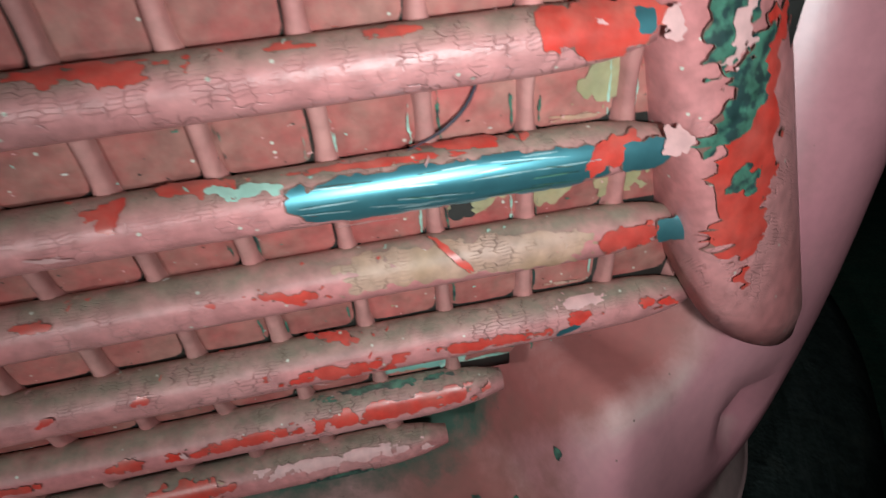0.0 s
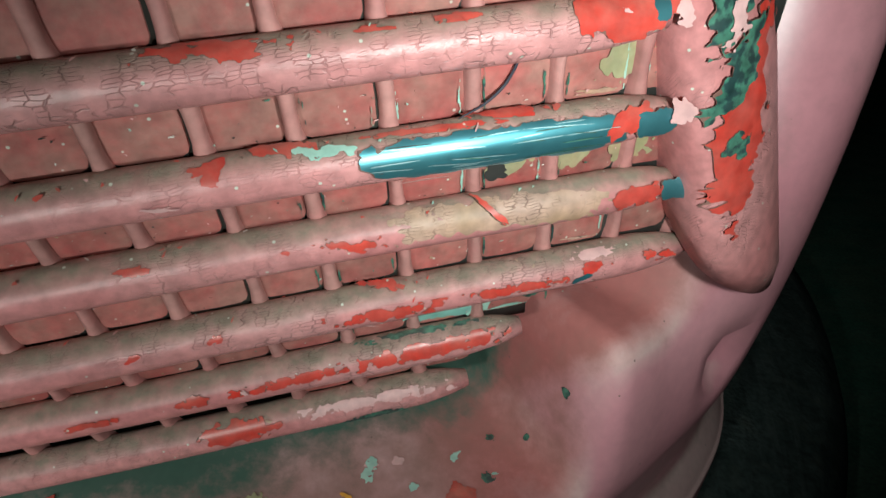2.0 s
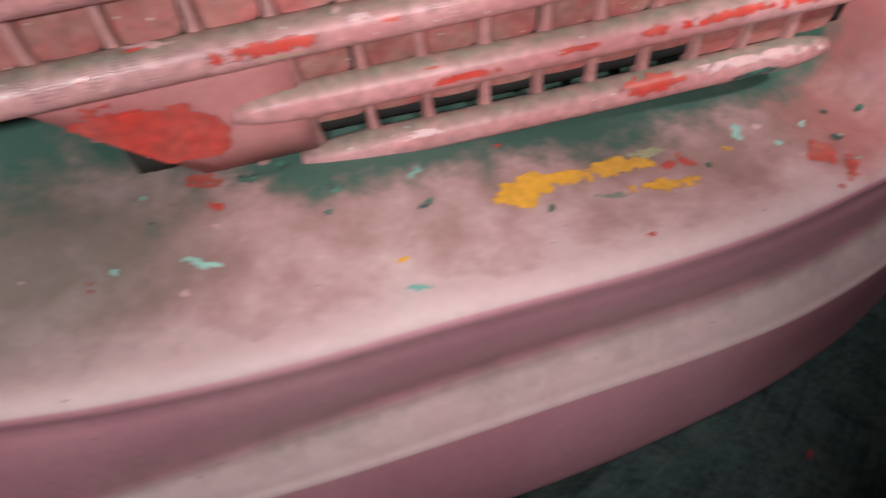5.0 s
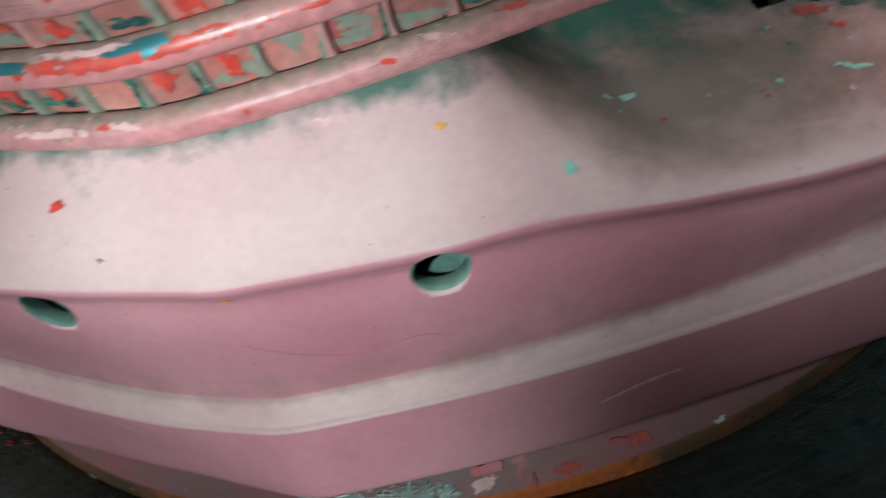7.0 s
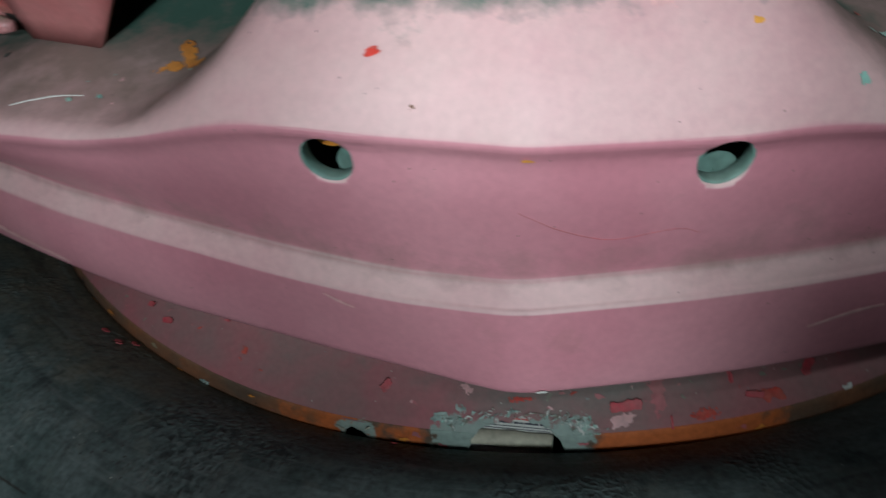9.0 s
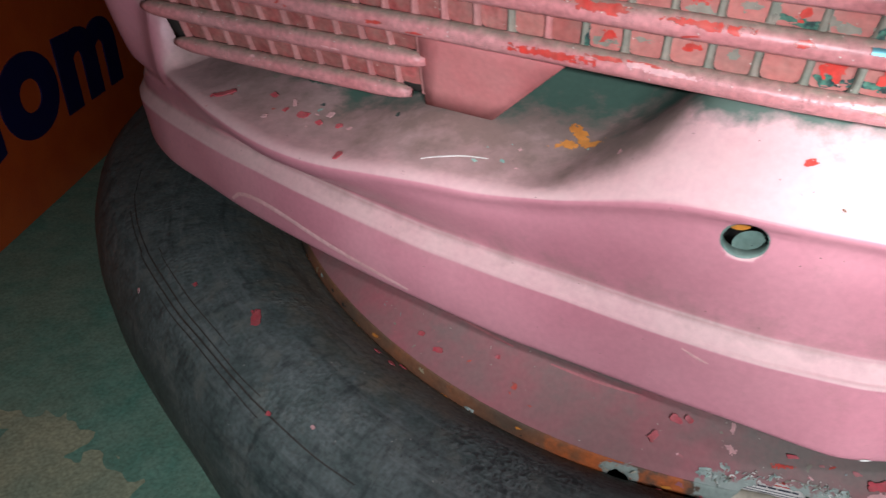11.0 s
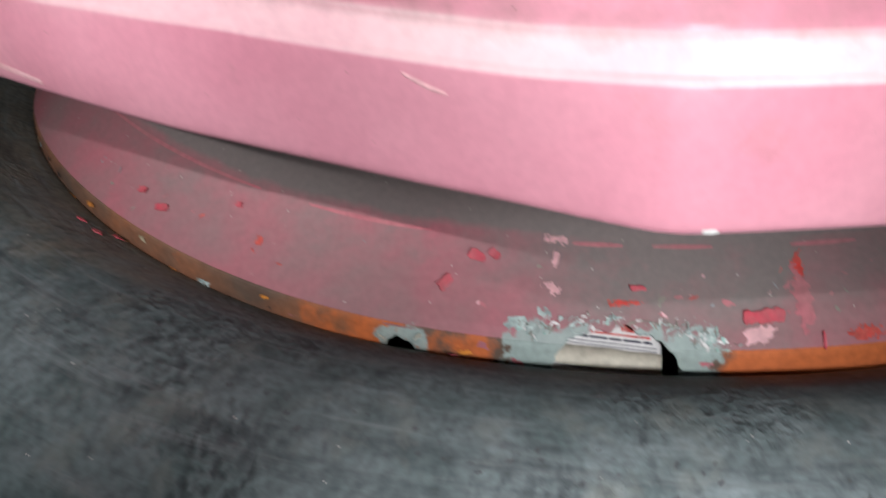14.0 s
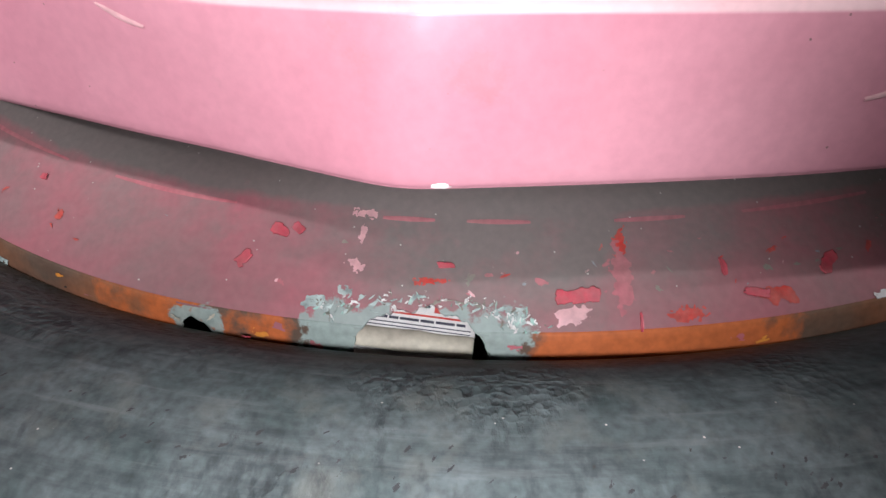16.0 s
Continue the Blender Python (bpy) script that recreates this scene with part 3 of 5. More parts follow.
for c, n in hole_rims:
    side = n.cross(Vector((0, 0, 1))).normalized()
    up = side.cross(n).normalized()
    prof = [(HOLE_R + 0.0006, -0.0002), (HOLE_R - 0.0003, 0.0004), (HOLE_R - 0.0004, -0.002), (HOLE_R - 0.0002, -0.0065), (HOLE_R + 0.001, -0.0072)]
    rows = [[c + (side * math.cos(a) + up * math.sin(a)) * r + n * h for r, h in prof] for a in [2 * math.pi * k / 32 for k in range(33)]]
    part("hole_rim", sheet(rows), M_RIM, car, "grey-green primer on the cut edge of the hole")
    rows = [[c - n * 0.0150 - up * (0.0140 if c.x < 0 else 0.0172) - side * 0.005 + (side * math.cos(a) + up * math.sin(a)) * r for r in (0.0004, 0.005, 0.0095)] for a in [2 * math.pi * k / 24 for k in range(25)]]
    part("hole_back", sheet(rows), M_RIM, car, "grey-green wall inside the hole")
c, n = hole_rims[0]
side = n.cross(Vector((0, 0, 1))).normalized()
up = side.cross(n).normalized()
rows = [[c - n * 0.0125 + (side * 0.0035 + up * 0.0035) + (side * math.cos(a) + up * math.sin(a)) * r + n * (0.0015 - 0.25 * r) for r in (0.0004, 0.003, 0.0066, 0.0076)] for a in [2 * math.pi * k / 24 for k in range(25)]]
part("plug", sheet(rows), M_ORANGE, car, "orange plug seen inside the hole")
# added black sheet behind the holes, in place of the shell's inner shade
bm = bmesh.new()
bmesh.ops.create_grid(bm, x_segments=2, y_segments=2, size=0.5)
inner = part("shade_panel", bm, M_DARK, car, "black sheet standing for the shade inside the shell")
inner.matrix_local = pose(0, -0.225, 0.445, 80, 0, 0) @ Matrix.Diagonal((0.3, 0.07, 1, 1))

bm = bmesh.new()
bmesh.ops.create_grid(bm, x_segments=12, y_segments=3, size=0.5)
bulkhead = part("bulkhead", bm, M_DEEP, car, "dark green panel deep behind the grille")
bulkhead.matrix_local = pose(0, -0.115, 0.54, 90, 0, 0) @ Matrix.Diagonal((0.94, 0.14, 1, 1))

# ---- skirt, bumper ----
RING = (0.0, 0.19)


def ring(profile_points, name, material, label, start=-1.65, stop=1.65, n=120, wide=0.0, extra=None, closed=False):
    rows = []
    for i in range(n + 1):
        a = start + (stop - start) * i / n
        row = []
        for k, (r, z) in enumerate(profile_points):
            side = max(0.0, abs(a) - 0.7)
            rr = r + wide * (0.19 * side ** 1.25 if a > 0 else 0.215 * side ** 1.6) * smooth(0.5, 0.66, r)
            dz = 0.024 * smooth(0.2, 1.0, -a)
            if extra:
                e = extra(a, k)
                rr, dz = rr + e[0], dz + e[1]
            row.append((RING[0] + rr * math.sin(a), RING[1] - rr * math.cos(a), z + dz))
        rows.append(row)
    return part(name, sheet(rows, closed), material, car, label)


def along(points, step):
    """Fills a profile with evenly spaced points."""
    out = []
    for p, q in zip(points, points[1:]):
        n = max(1, int(math.dist(p, q) / step))
        out += [(p[0] + (q[0] - p[0]) * k / n, p[1] + (q[1] - p[1]) * k / n) for k in range(n)]
    return out + [points[-1]]


skirt = ring([(0.36, 0.322), (0.43, 0.318), (0.450, 0.3135), (0.458, 0.3085)] + along([(0.462, 0.305), (0.465, 0.3025), (0.471, 0.298), (0.476, 0.294), (0.483, 0.2888), (0.490, 0.2835), (0.4945, 0.2795), (0.499, 0.2755), (0.5025, 0.271)], 0.0011), "skirt", M_SKIRT, "sloping dusty pink skirt with a broken hole", n=1300)
skirt_edge = ring(along([(0.5025, 0.2715), (0.5036, 0.2685), (0.5042, 0.264), (0.5045, 0.26), (0.5045, 0.25), (0.500, 0.245)], 0.0011), "skirt_edge", M_RUST, "rusty orange lower edge of the skirt", n=1300)


def broken(ob, x0, x1, top, seed):
    """Breaks an arched, ragged hole out of the skirt between x0 and x1."""
    bm = bmesh.new()
    bm.from_mesh(ob.data)
    gone = []
    for f in bm.faces:
        c = f.calc_center_median()
        u = (c.x - x0) / (x1 - x0) * 2 - 1
        if abs(u) < 1.2 and c.y < 0:
            edge = 0.245 + (top - 0.245) * max(0.0, 1 - abs(u) ** 3.2) ** (1 / 3.2) + 0.003 * noise.noise((c.x * 160, seed, 0)) + 0.0012 * noise.noise((c.x * 500, seed, 4))
            if abs(u) < 1 and c.z < edge:
                gone.append(f)
    bmesh.ops.delete(bm, geom=gone, context="FACES")
    for v in [v for v in bm.verts if v.co.y < 0 and any(len(e.link_faces) == 1 for e in v.link_edges)]:
        u = (v.co.x - x0) / (x1 - x0) * 2 - 1
        ups = [e.other_vert(v).co - v.co for e in v.link_edges]
        up = max(ups, key=lambda d: d.z)
        if abs(u) < 0.97 and v.co.z > 0.2485 and up.z > 0.0003:
            edge = 0.245 + (top - 0.245) * max(0.0, 1 - abs(u) ** 3.2) ** (1 / 3.2) + 0.003 * noise.noise((v.co.x * 160, seed, 0)) + 0.0012 * noise.noise((v.co.x * 500, seed, 4))
            v.co += up * max(-1.2, min(0.9, (edge - v.co.z) / up.z))
    bm.to_mesh(ob.data)
    bm.free()


def fray(ob):
    """Bare, frayed glass fibre round the breaks."""
    layer = ob.data.attributes.new("fray", "FLOAT", "POINT")
    for v, a in zip(ob.data.vertices, layer.data):
        if v.co.y < 0:
            big = smooth(-0.068, -0.042, v.co.x) * (1 - smooth(0.030, 0.056, v.co.x)) * (1 - smooth(0.270, 0.285, v.co.z))
            small = smooth(-0.120, -0.112, v.co.x) * (1 - smooth(-0.094, -0.088, v.co.x)) * (1 - smooth(0.268, 0.274, v.co.z)) * 0.8
            a.value = max(big, small)


def skirt_grime(ob):
    layer = ob.data.attributes.new("grime", "FLOAT", "POINT")
    for v, a in zip(ob.data.vertices, layer.data):
        r = math.hypot(v.co.x, v.co.y - RING[1])
        a.value = 0.75 * (1 - smooth(0.456, 0.463, r)) + 0.35 * (1 - smooth(0.47, 0.5, r)) + 0.5 * smooth(-0.06, 0.0, v.co.x) * (1 - 0.7 * smooth(0.07, 0.085, v.co.x))
    fray(ob)


skirt_grime(skirt)
fray(skirt_edge)
layer = skirt_edge.data.attributes.new("paint", "FLOAT", "POINT")
for v, a in zip(skirt_edge.data.vertices, layer.data):
    if v.co.y < 0:
        a.value = max(smooth(0.035, 0.055, v.co.x) * (1 - smooth(0.12, 0.19, v.co.x)) * 0.85, smooth(-0.17, -0.13, v.co.x) * (1 - smooth(-0.07, -0.05, v.co.x)) * 0.55)
bm = bmesh.new()
bm.from_mesh(skirt.data)
skirt_tree = bvhtree.BVHTree.FromBMesh(bm)
bm.free()
for ob in (skirt, skirt_edge):
    broken(ob, -0.032, 0.0265, 0.2775, 1.5)
    broken(ob, -0.113, -0.096, 0.2640, 7.5)
    solid(ob, 0.0015)
rubber = ring([(0.4985, 0.20), (0.5045, 0.2570), (0.5065, 0.2600), (0.513, 0.2650), (0.525, 0.2735), (0.542, 0.2855), (0.560, 0.293), (0.580, 0.296), (0.600, 0.2935), (0.618, 0.287), (0.630, 0.281), (0.633, 0.2785), (0.6355, 0.2785), (0.640, 0.275), (0.651, 0.259), (0.659, 0.236), (0.662, 0.21), (0.660, 0.18), (0.651, 0.15), (0.63, 0.128), (0.60, 0.119), (0.54, 0.122), (0.505, 0.15)],
     "rubber_bumper", M_RUBBER, "thick black rubber bumper, scuffed and dusty", start=-1.95, stop=1.95, n=190, wide=1.0, closed=True)

# brown silt in the trough between skirt and bumper
layer = rubber.data.attributes.new("silt", "FLOAT", "POINT")
for v, at_v in zip(rubber.data.vertices, layer.data):
    turn_v = math.atan2(v.co.x - RING[0], RING[1] - v.co.y)
    r = math.hypot(v.co.x - RING[0], v.co.y - RING[1])
    at_v.value = (1 - smooth(0.535, 0.60 + 0.02 * noise.noise((turn_v * 6, 0, 3)), r)) * smooth(0.25, 0.5, abs(turn_v)) * (0.8 if turn_v < 0 else 0.4)
bm = bmesh.new()
bm.from_mesh(rubber.data)
rubber_tree = bvhtree.BVHTree.FromBMesh(bm)
bm.free()

# ---- grille ----
grille = new("grille")
grille.parent = car
LINE = spline([(-0.62, -0.165, 0), (-0.528, -0.198, 0), (-0.446, -0.222, 0), (-0.375, -0.243, 0), (-0.23, -0.290, 0), (-0.085, -0.3395, 0), (-0.03, -0.3535, 0), (0, -0.3565, 0), (0.03, -0.3535, 0), (0.085, -0.3395, 0), (0.23, -0.290, 0), (0.375, -0.243, 0), (0.446, -0.222, 0), (0.528, -0.198, 0), (0.62, -0.165, 0)], 60)
LX, LY = np.array([p.x for p in LINE]), np.array([p.y for p in LINE])
BARS = [(0.686, -0.038), (0.661, -0.032), (0.637, -0.025), (0.6125, -0.017), (0.590, -0.008), (0.565, 0.0), (0.541, 0.010), (0.515, 0.023)]
R_BAR = 0.0060


def bar_at(b, x, back=0.0):
    z, dy = BARS[b]
    inner = 0.006 * smooth(0.40, 0.24, abs(x)) if b > 5 else 0
    return Vector((x, float(np.interp(x, LX, LY)) + dy + R_BAR + inner + back, z + 0.05 * (abs(x) - 0.43)))


def tube(b, x0, x1, r=R_BAR):
    xs = np.linspace(x0, x1, max(8, int((x1 - x0) / 0.007)))
    rows = []
    for i, x in enumerate(xs):
        p = bar_at(b, x)
        rr = r * (0.5, 0.8, 0.95, 1.0)[min(i, len(xs) - 1 - i, 3)]
        side = (bar_at(b, x + 0.002) - bar_at(b, x - 0.002)).normalized()
        up = Vector((0, 0, 1)) - side * side.z
        up.normalize()
        outw = side.cross(up).normalized()
        wob = 1 + 0.012 * noise.noise((x * 60, b * 3.1, 0))
        rows.append([p + (outw * math.cos(a) + up * math.sin(a)) * rr * wob for a in [2 * math.pi * k / 18 for k in range(18)]])
    bm = sheet(rows, True)
    for ring_ in (rows[0], rows[-1]):
        bm.faces.new([min(bm.verts, key=lambda v: (v.co - q).length) for q in ring_])
    bmesh.ops.recalc_face_normals(bm, faces=bm.faces)
    return part("grille_bar", bm, M_BAR, grille, "rounded pink bar with crackled flaking paint")


for b in range(6):
    end = 0.528 - 0.28 * (BARS[b][0] - 0.565)
    tube(b, -end, end)
for b, a, e in ((6, 0.252, 0.480), (7, 0.266, 0.463)):
    tube(b, a, e)
    tube(b, -e, -a)

# black sheets behind the bars: the shade lines round the panels, put into colour
BACK = 0.0080


def backing(b, x0, x1, name="shade_backing", low=0.0):
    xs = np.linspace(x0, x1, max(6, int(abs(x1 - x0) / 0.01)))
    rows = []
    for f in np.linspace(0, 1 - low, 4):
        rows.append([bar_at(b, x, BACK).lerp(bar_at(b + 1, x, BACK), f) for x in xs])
    return solid(part(name, sheet(rows), M_DARK, grille, "black sheet that gives the panel gaps their shade"), 0.002, 0)


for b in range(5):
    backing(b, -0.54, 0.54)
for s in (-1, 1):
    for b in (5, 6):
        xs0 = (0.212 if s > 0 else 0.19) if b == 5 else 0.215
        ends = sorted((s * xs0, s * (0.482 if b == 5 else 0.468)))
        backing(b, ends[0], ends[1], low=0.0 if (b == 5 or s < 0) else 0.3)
    # the pointed apron where the two lowest bars end
    rows = []
    start, far, drop = (0.197, 0.272, 0.88) if s > 0 else (0.160, 0.255, 1.10)
    for f in np.linspace(0, drop, 5):
        a = bar_at(5, s * (start + 0.045 * f), 0.0065)
        e = bar_at(5, s * far, 0.0065)
        a2, e2 = bar_at(7, s * (start + 0.045 * f), 0.0005), bar_at(7, s * far, 0.0005)
        p, q = a.lerp(a2, f), e.lerp(e2, f)
        rows.append([p.lerp(q, k / 6) for k in range(7)])
    solid(part("apron", sheet(rows), M_APRON, grille, "pointed pink apron at the bar ends"), 0.004, 0)

# one recessed panel to each opening
PITCH = 0.0195


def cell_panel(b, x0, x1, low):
    """A flat panel with rounded corners, a hair's breadth short of its opening; the black behind draws a shade line."""
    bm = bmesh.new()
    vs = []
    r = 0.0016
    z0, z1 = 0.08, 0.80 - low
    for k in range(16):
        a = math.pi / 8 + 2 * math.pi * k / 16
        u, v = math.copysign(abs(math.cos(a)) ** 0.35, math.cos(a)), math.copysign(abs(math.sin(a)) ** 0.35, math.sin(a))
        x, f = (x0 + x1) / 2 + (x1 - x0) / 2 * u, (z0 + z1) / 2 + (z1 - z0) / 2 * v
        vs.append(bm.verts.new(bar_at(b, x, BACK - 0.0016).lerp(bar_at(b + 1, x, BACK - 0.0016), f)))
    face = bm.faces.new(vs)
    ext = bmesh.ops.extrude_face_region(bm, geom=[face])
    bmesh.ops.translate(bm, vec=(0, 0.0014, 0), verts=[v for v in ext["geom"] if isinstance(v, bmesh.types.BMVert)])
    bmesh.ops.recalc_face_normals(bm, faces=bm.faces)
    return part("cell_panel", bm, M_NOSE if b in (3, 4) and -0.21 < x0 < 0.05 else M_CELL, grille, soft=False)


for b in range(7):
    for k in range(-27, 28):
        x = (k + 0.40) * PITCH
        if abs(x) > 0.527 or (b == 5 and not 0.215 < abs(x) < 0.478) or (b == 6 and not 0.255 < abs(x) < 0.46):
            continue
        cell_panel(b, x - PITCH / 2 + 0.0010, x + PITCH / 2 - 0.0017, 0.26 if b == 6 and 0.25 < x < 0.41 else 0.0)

# upright slats between the bars
rng = random.Random(5)
for b in range(7):
    for k in range(-27, 28):
        x = (k + 0.90) * PITCH
        if abs(x) > 0.525 or (b == 5 and not 0.21 < abs(x) < 0.478) or (b == 6 and not 0.25 < abs(x) < 0.458):
            continue
        p, q = bar_at(b, x, BACK), bar_at(b + 1, x, BACK)
        w = 0.0014 + 0.0003 * rng.random()
        side = (bar_at(b, x + 0.003) - bar_at(b, x - 0.003)).normalized()
        fwd = side.cross(Vector((0, 0, 1))).normalized()
        h = 0.0046 + 0.0007 * rng.random()
        bm = bmesh.new()
        ring0 = []
        lean = rng.uniform(-0.0009, 0.0009)
        for t, sp in ((0.0, 1.6), (0.22, 1.2), (0.34, 1.0), (0.5, 0.95), (0.66, 1.0), (0.76, 1.2), (1.0, 1.5)):
            o = p.lerp(q, t) + side * lean * math.sin(math.pi * t)
            ring0.append([bm.verts.new(o + side * w * 1.3 * sp), bm.verts.new(o + side * w * 1.0 * sp + fwd * h * 0.8), bm.verts.new(o + side * w * 0.4 * sp + fwd * h), bm.verts.new(o - side * w * 0.4 * sp + fwd * h), bm.verts.new(o - side * w * 1.0 * sp + fwd * h * 0.8), bm.verts.new(o - side * w * 1.3 * sp)])
        for c0, c1 in zip(ring0, ring0[1:]):
            for i in range(5):
                bm.faces.new((c0[i], c0[i + 1], c1[i + 1], c1[i]))
        bmesh.ops.recalc_face_normals(bm, faces=bm.faces)
        part("slat", bm, M_GRIME if b in (3, 4) and -0.2 < x < 0.06 and rng.random() < 0.8 else M_SLAT, grille)

# posts at the grille ends
for s in (-1, 1):
    sec = spline([(0.525, -0.178, 0), (0.528, -0.192, 0), (0.5315, -0.2035, 0), (0.537, -0.2085, 0), (0.547, -0.2035, 0), (0.557, -0.1935, 0), (0.5625, -0.182, 0), (0.568, -0.162, 0), (0.588, -0.115, 0)], 4)
    rows = []
    for k in range(18):
        f = k / 17
        row = []
        for j, p in enumerate(sec):
            u = j / (len(sec) - 1)
            zb = 0.592 - 0.023 * smooth(0.0, 0.32, u) - 0.018 * smooth(0.24, 0.6, u) - 0.005 * smooth(0.5, 0.8, u)
            z = zb + (0.74 - zb) * f
            tip = 0.004 * (1 - smooth(0, 0.06, f))
            row.append((s * (p.x - 0.28 * (z - 0.56) - tip * (p.x - 0.535) * 10), p.y - 0.25 * (z - 0.58) * 0.9 + tip, z))
        rows.append(row)
    bm = sheet(rows)
    bmesh.ops.recalc_face_normals(bm, faces=bm.faces)
    solid(part("post", bm, M_BAR, car, "pink post with paint flaked down to green primer"), 0.003, 0)

# bonnet over the grille
rows = []
for f in np.linspace(0, 1, 8):
    rows.append([Vector((x * (1 + 0.02 * f), float(np.interp(x, LX, LY)) - 0.035 + 0.5 * f, 0.70 + 0.05 * (abs(x) - 0.43) + 0.09 * math.sin(f * 1.5))) for x in np.linspace(-0.58, 0.58, 40)])
solid(part("bonnet", sheet(rows), M_BODY, car, "pink bonnet above the grille"), 0.004)

# ---- surroundings ----
bm = bmesh.new()
bmesh.ops.create_grid(bm, x_segments=40, y_segments=40, size=3.0)
floor = part("floor", bm, M_FLOOR, None)
floor.location = (0, 0, 0.117)
tagged(floor, "worn grey-green painted floor with flakes", "floor", kind="structure")

board = new("advertising_board")
board.matrix_world = pose(-0.99, 0.093, 0.117, 0, 0, 12.7)
tagged(board, "bright orange upright board with navy lettering", "board")
bm = bmesh.new()
bmesh.ops.create_cube(bm, size=1)
bmesh.ops.scale(bm, vec=(0.02, 1.6, 0.62), verts=bm.verts)
bmesh.ops.translate(bm, vec=(-0.01, 0.3, 0.31), verts=bm.verts)
bmesh.ops.bevel(bm, geom=bm.edges, offset=0.003, segments=2, affect="EDGES")
part("panel", bm, M_BOARD, board, soft=False)
for letter, u0, u1 in (("c", -0.09, 0.07), ("o", 0.085, 0.262), ("m", 0.275, 0.52)):
    text = bpy.data.curves.new("letter", "FONT")
    text.body, text.size, text.extrude, text.offset = letter, 1.0, 0.004, 0.045
    tmp = new("letter_source", text)
    me = bpy.data.meshes.new_from_object(tmp)
    bpy.data.objects.remove(tmp)
    xs, ys = [v.co.x for v in me.vertices], [v.co.y for v in me.vertices]
    for v in me.vertices:
        v.co = Vector((0.0015 + v.co.z * 0.3, u0 + (v.co.x - min(xs)) / (max(xs) - min(xs)) * (u1 - u0), 0.116 + (v.co.y - min(ys)) / (max(ys) - min(ys)) * 0.135))
    me.materials.append(M_NAVY)
    ob = new("letter", me)
    ob.parent = board
    tagged(ob, "navy blue rounded letter " + letter)

# dim hall that closes the place
for nm, sx, sy, px, py in (("wall_north", 6, 0.1, 0, 3.05), ("wall_south", 6, 0.1, 0, -3.05), ("wall_east", 0.1, 6, 3.05, 0), ("wall_west", 0.1, 6, -3.05, 0)):
    bm = bmesh.new()
    bmesh.ops.create_cube(bm, size=1)
    bmesh.ops.scale(bm, vec=(sx, sy, 2.6), verts=bm.verts)
    bmesh.ops.translate(bm, vec=(px, py, 1.417), verts=bm.verts)
    tagged(part(nm, bm, M_WALL, None, soft=False), "plain dark hall wall", "wall", kind="structure")
bm = bmesh.new()
bmesh.ops.create_cube(bm, size=1)
bmesh.ops.scale(bm, vec=(6.2, 6.2, 0.1), verts=bm.verts)
bmesh.ops.translate(bm, vec=(0, 0, 2.767), verts=bm.verts)
tagged(part("ceiling", bm, M_WALL, None, soft=False), "plain dark hall ceiling", "ceiling", kind="structure")

# ---- chipped paint: patches that follow the surface ----
def patch(name, at, nu, nv, material, parent, seed, rough=0.55, label="", fine=1.0, square=2.4, grow=0.0):
    """A thin patch over points at(u, v), each -1 to 1, torn along its outline: a fine grid, cut where a ragged field falls to nought."""
    hu, hv = nu / 2, nv / 2
    lim = min(hu, hv)
    more = max(1.0, min(3.0, 13 / min(nu, nv)))
    while nu * nv * more * more > 3000:
        more *= 0.9
    mu, mv = max(6, int(nu * more)), max(6, int(nv * more))
    waves = [(size, min(amount, lim * 0.5) * rough * 1.6) for size, amount in ((7.0 / fine ** 0.5, 2.6), (2.6, 1.5), (1.1, 0.8))]

    def field(u, v):
        x, y = u * hu, v * hv
        d = (0.88 - (abs(u) ** square + abs(v) ** square) ** (1 / square)) * lim
        return d + grow + sum(amount * noise.noise((x / size + seed * 5.1, y / size, seed)) for size, amount in waves) + min(1.2, lim * 0.35) * rough * (noise.cell((x / 3.1 + seed * 3.7, y / 1.7, seed)) - 0.5 + 0.7 * noise.cell((x / 1.3, y / 0.9 + seed, seed)) - 0.35)

    us, vs = [-1 + 2 * i / mu for i in range(mu + 1)], [-1 + 2 * j / mv for j in range(mv + 1)]
    F = [[field(u, v) if 0 < i < mu and 0 < j < mv else -0.1 for j, v in enumerate(vs)] for i, u in enumerate(us)]
    bm = bmesh.new()
    seen = {}

    def corner(i, j):
        if (i, j) not in seen:
            seen[i, j] = bm.verts.new(at(us[i], vs[j]))
        return seen[i, j]

    def cut(p, q):
        key = (min(p, q), max(p, q))
        if key not in seen:
            a, b = F[key[0][0]][key[0][1]], F[key[1][0]][key[1][1]]
            t = min(0.97, max(0.03, a / (a - b)))
            (i, j), (k, m) = key
            seen[key] = bm.verts.new(at(us[i] + (us[k] - us[i]) * t, vs[j] + (vs[m] - vs[j]) * t))
        return seen[key]

    for i in range(mu):
        for j in range(mv):
            ring_ = ((i, j), (i + 1, j), (i + 1, j + 1), (i, j + 1))
            ins = [F[a][b] > 0 for a, b in ring_]
            if not any(ins):
                continue
            poly = []
            for k in range(4):
                if ins[k]:
                    poly.append(corner(*ring_[k]))
                if ins[k] != ins[(k + 1) % 4]:
                    poly.append(cut(ring_[k], ring_[(k + 1) % 4]))
            if len(poly) > 2:
                bm.faces.new(poly)
    if not bm.faces:
        bm.faces.new([bm.verts.new(at(u, v)) for u, v in ((-0.5, -0.4), (0.4, -0.5), (0.5, 0.4), (-0.3, 0.5))])
    bmesh.ops.recalc_face_normals(bm, faces=bm.faces)
    return part(name, bm, material, parent, label)


post_skin = None
stack = itertools.cycle(range(14))


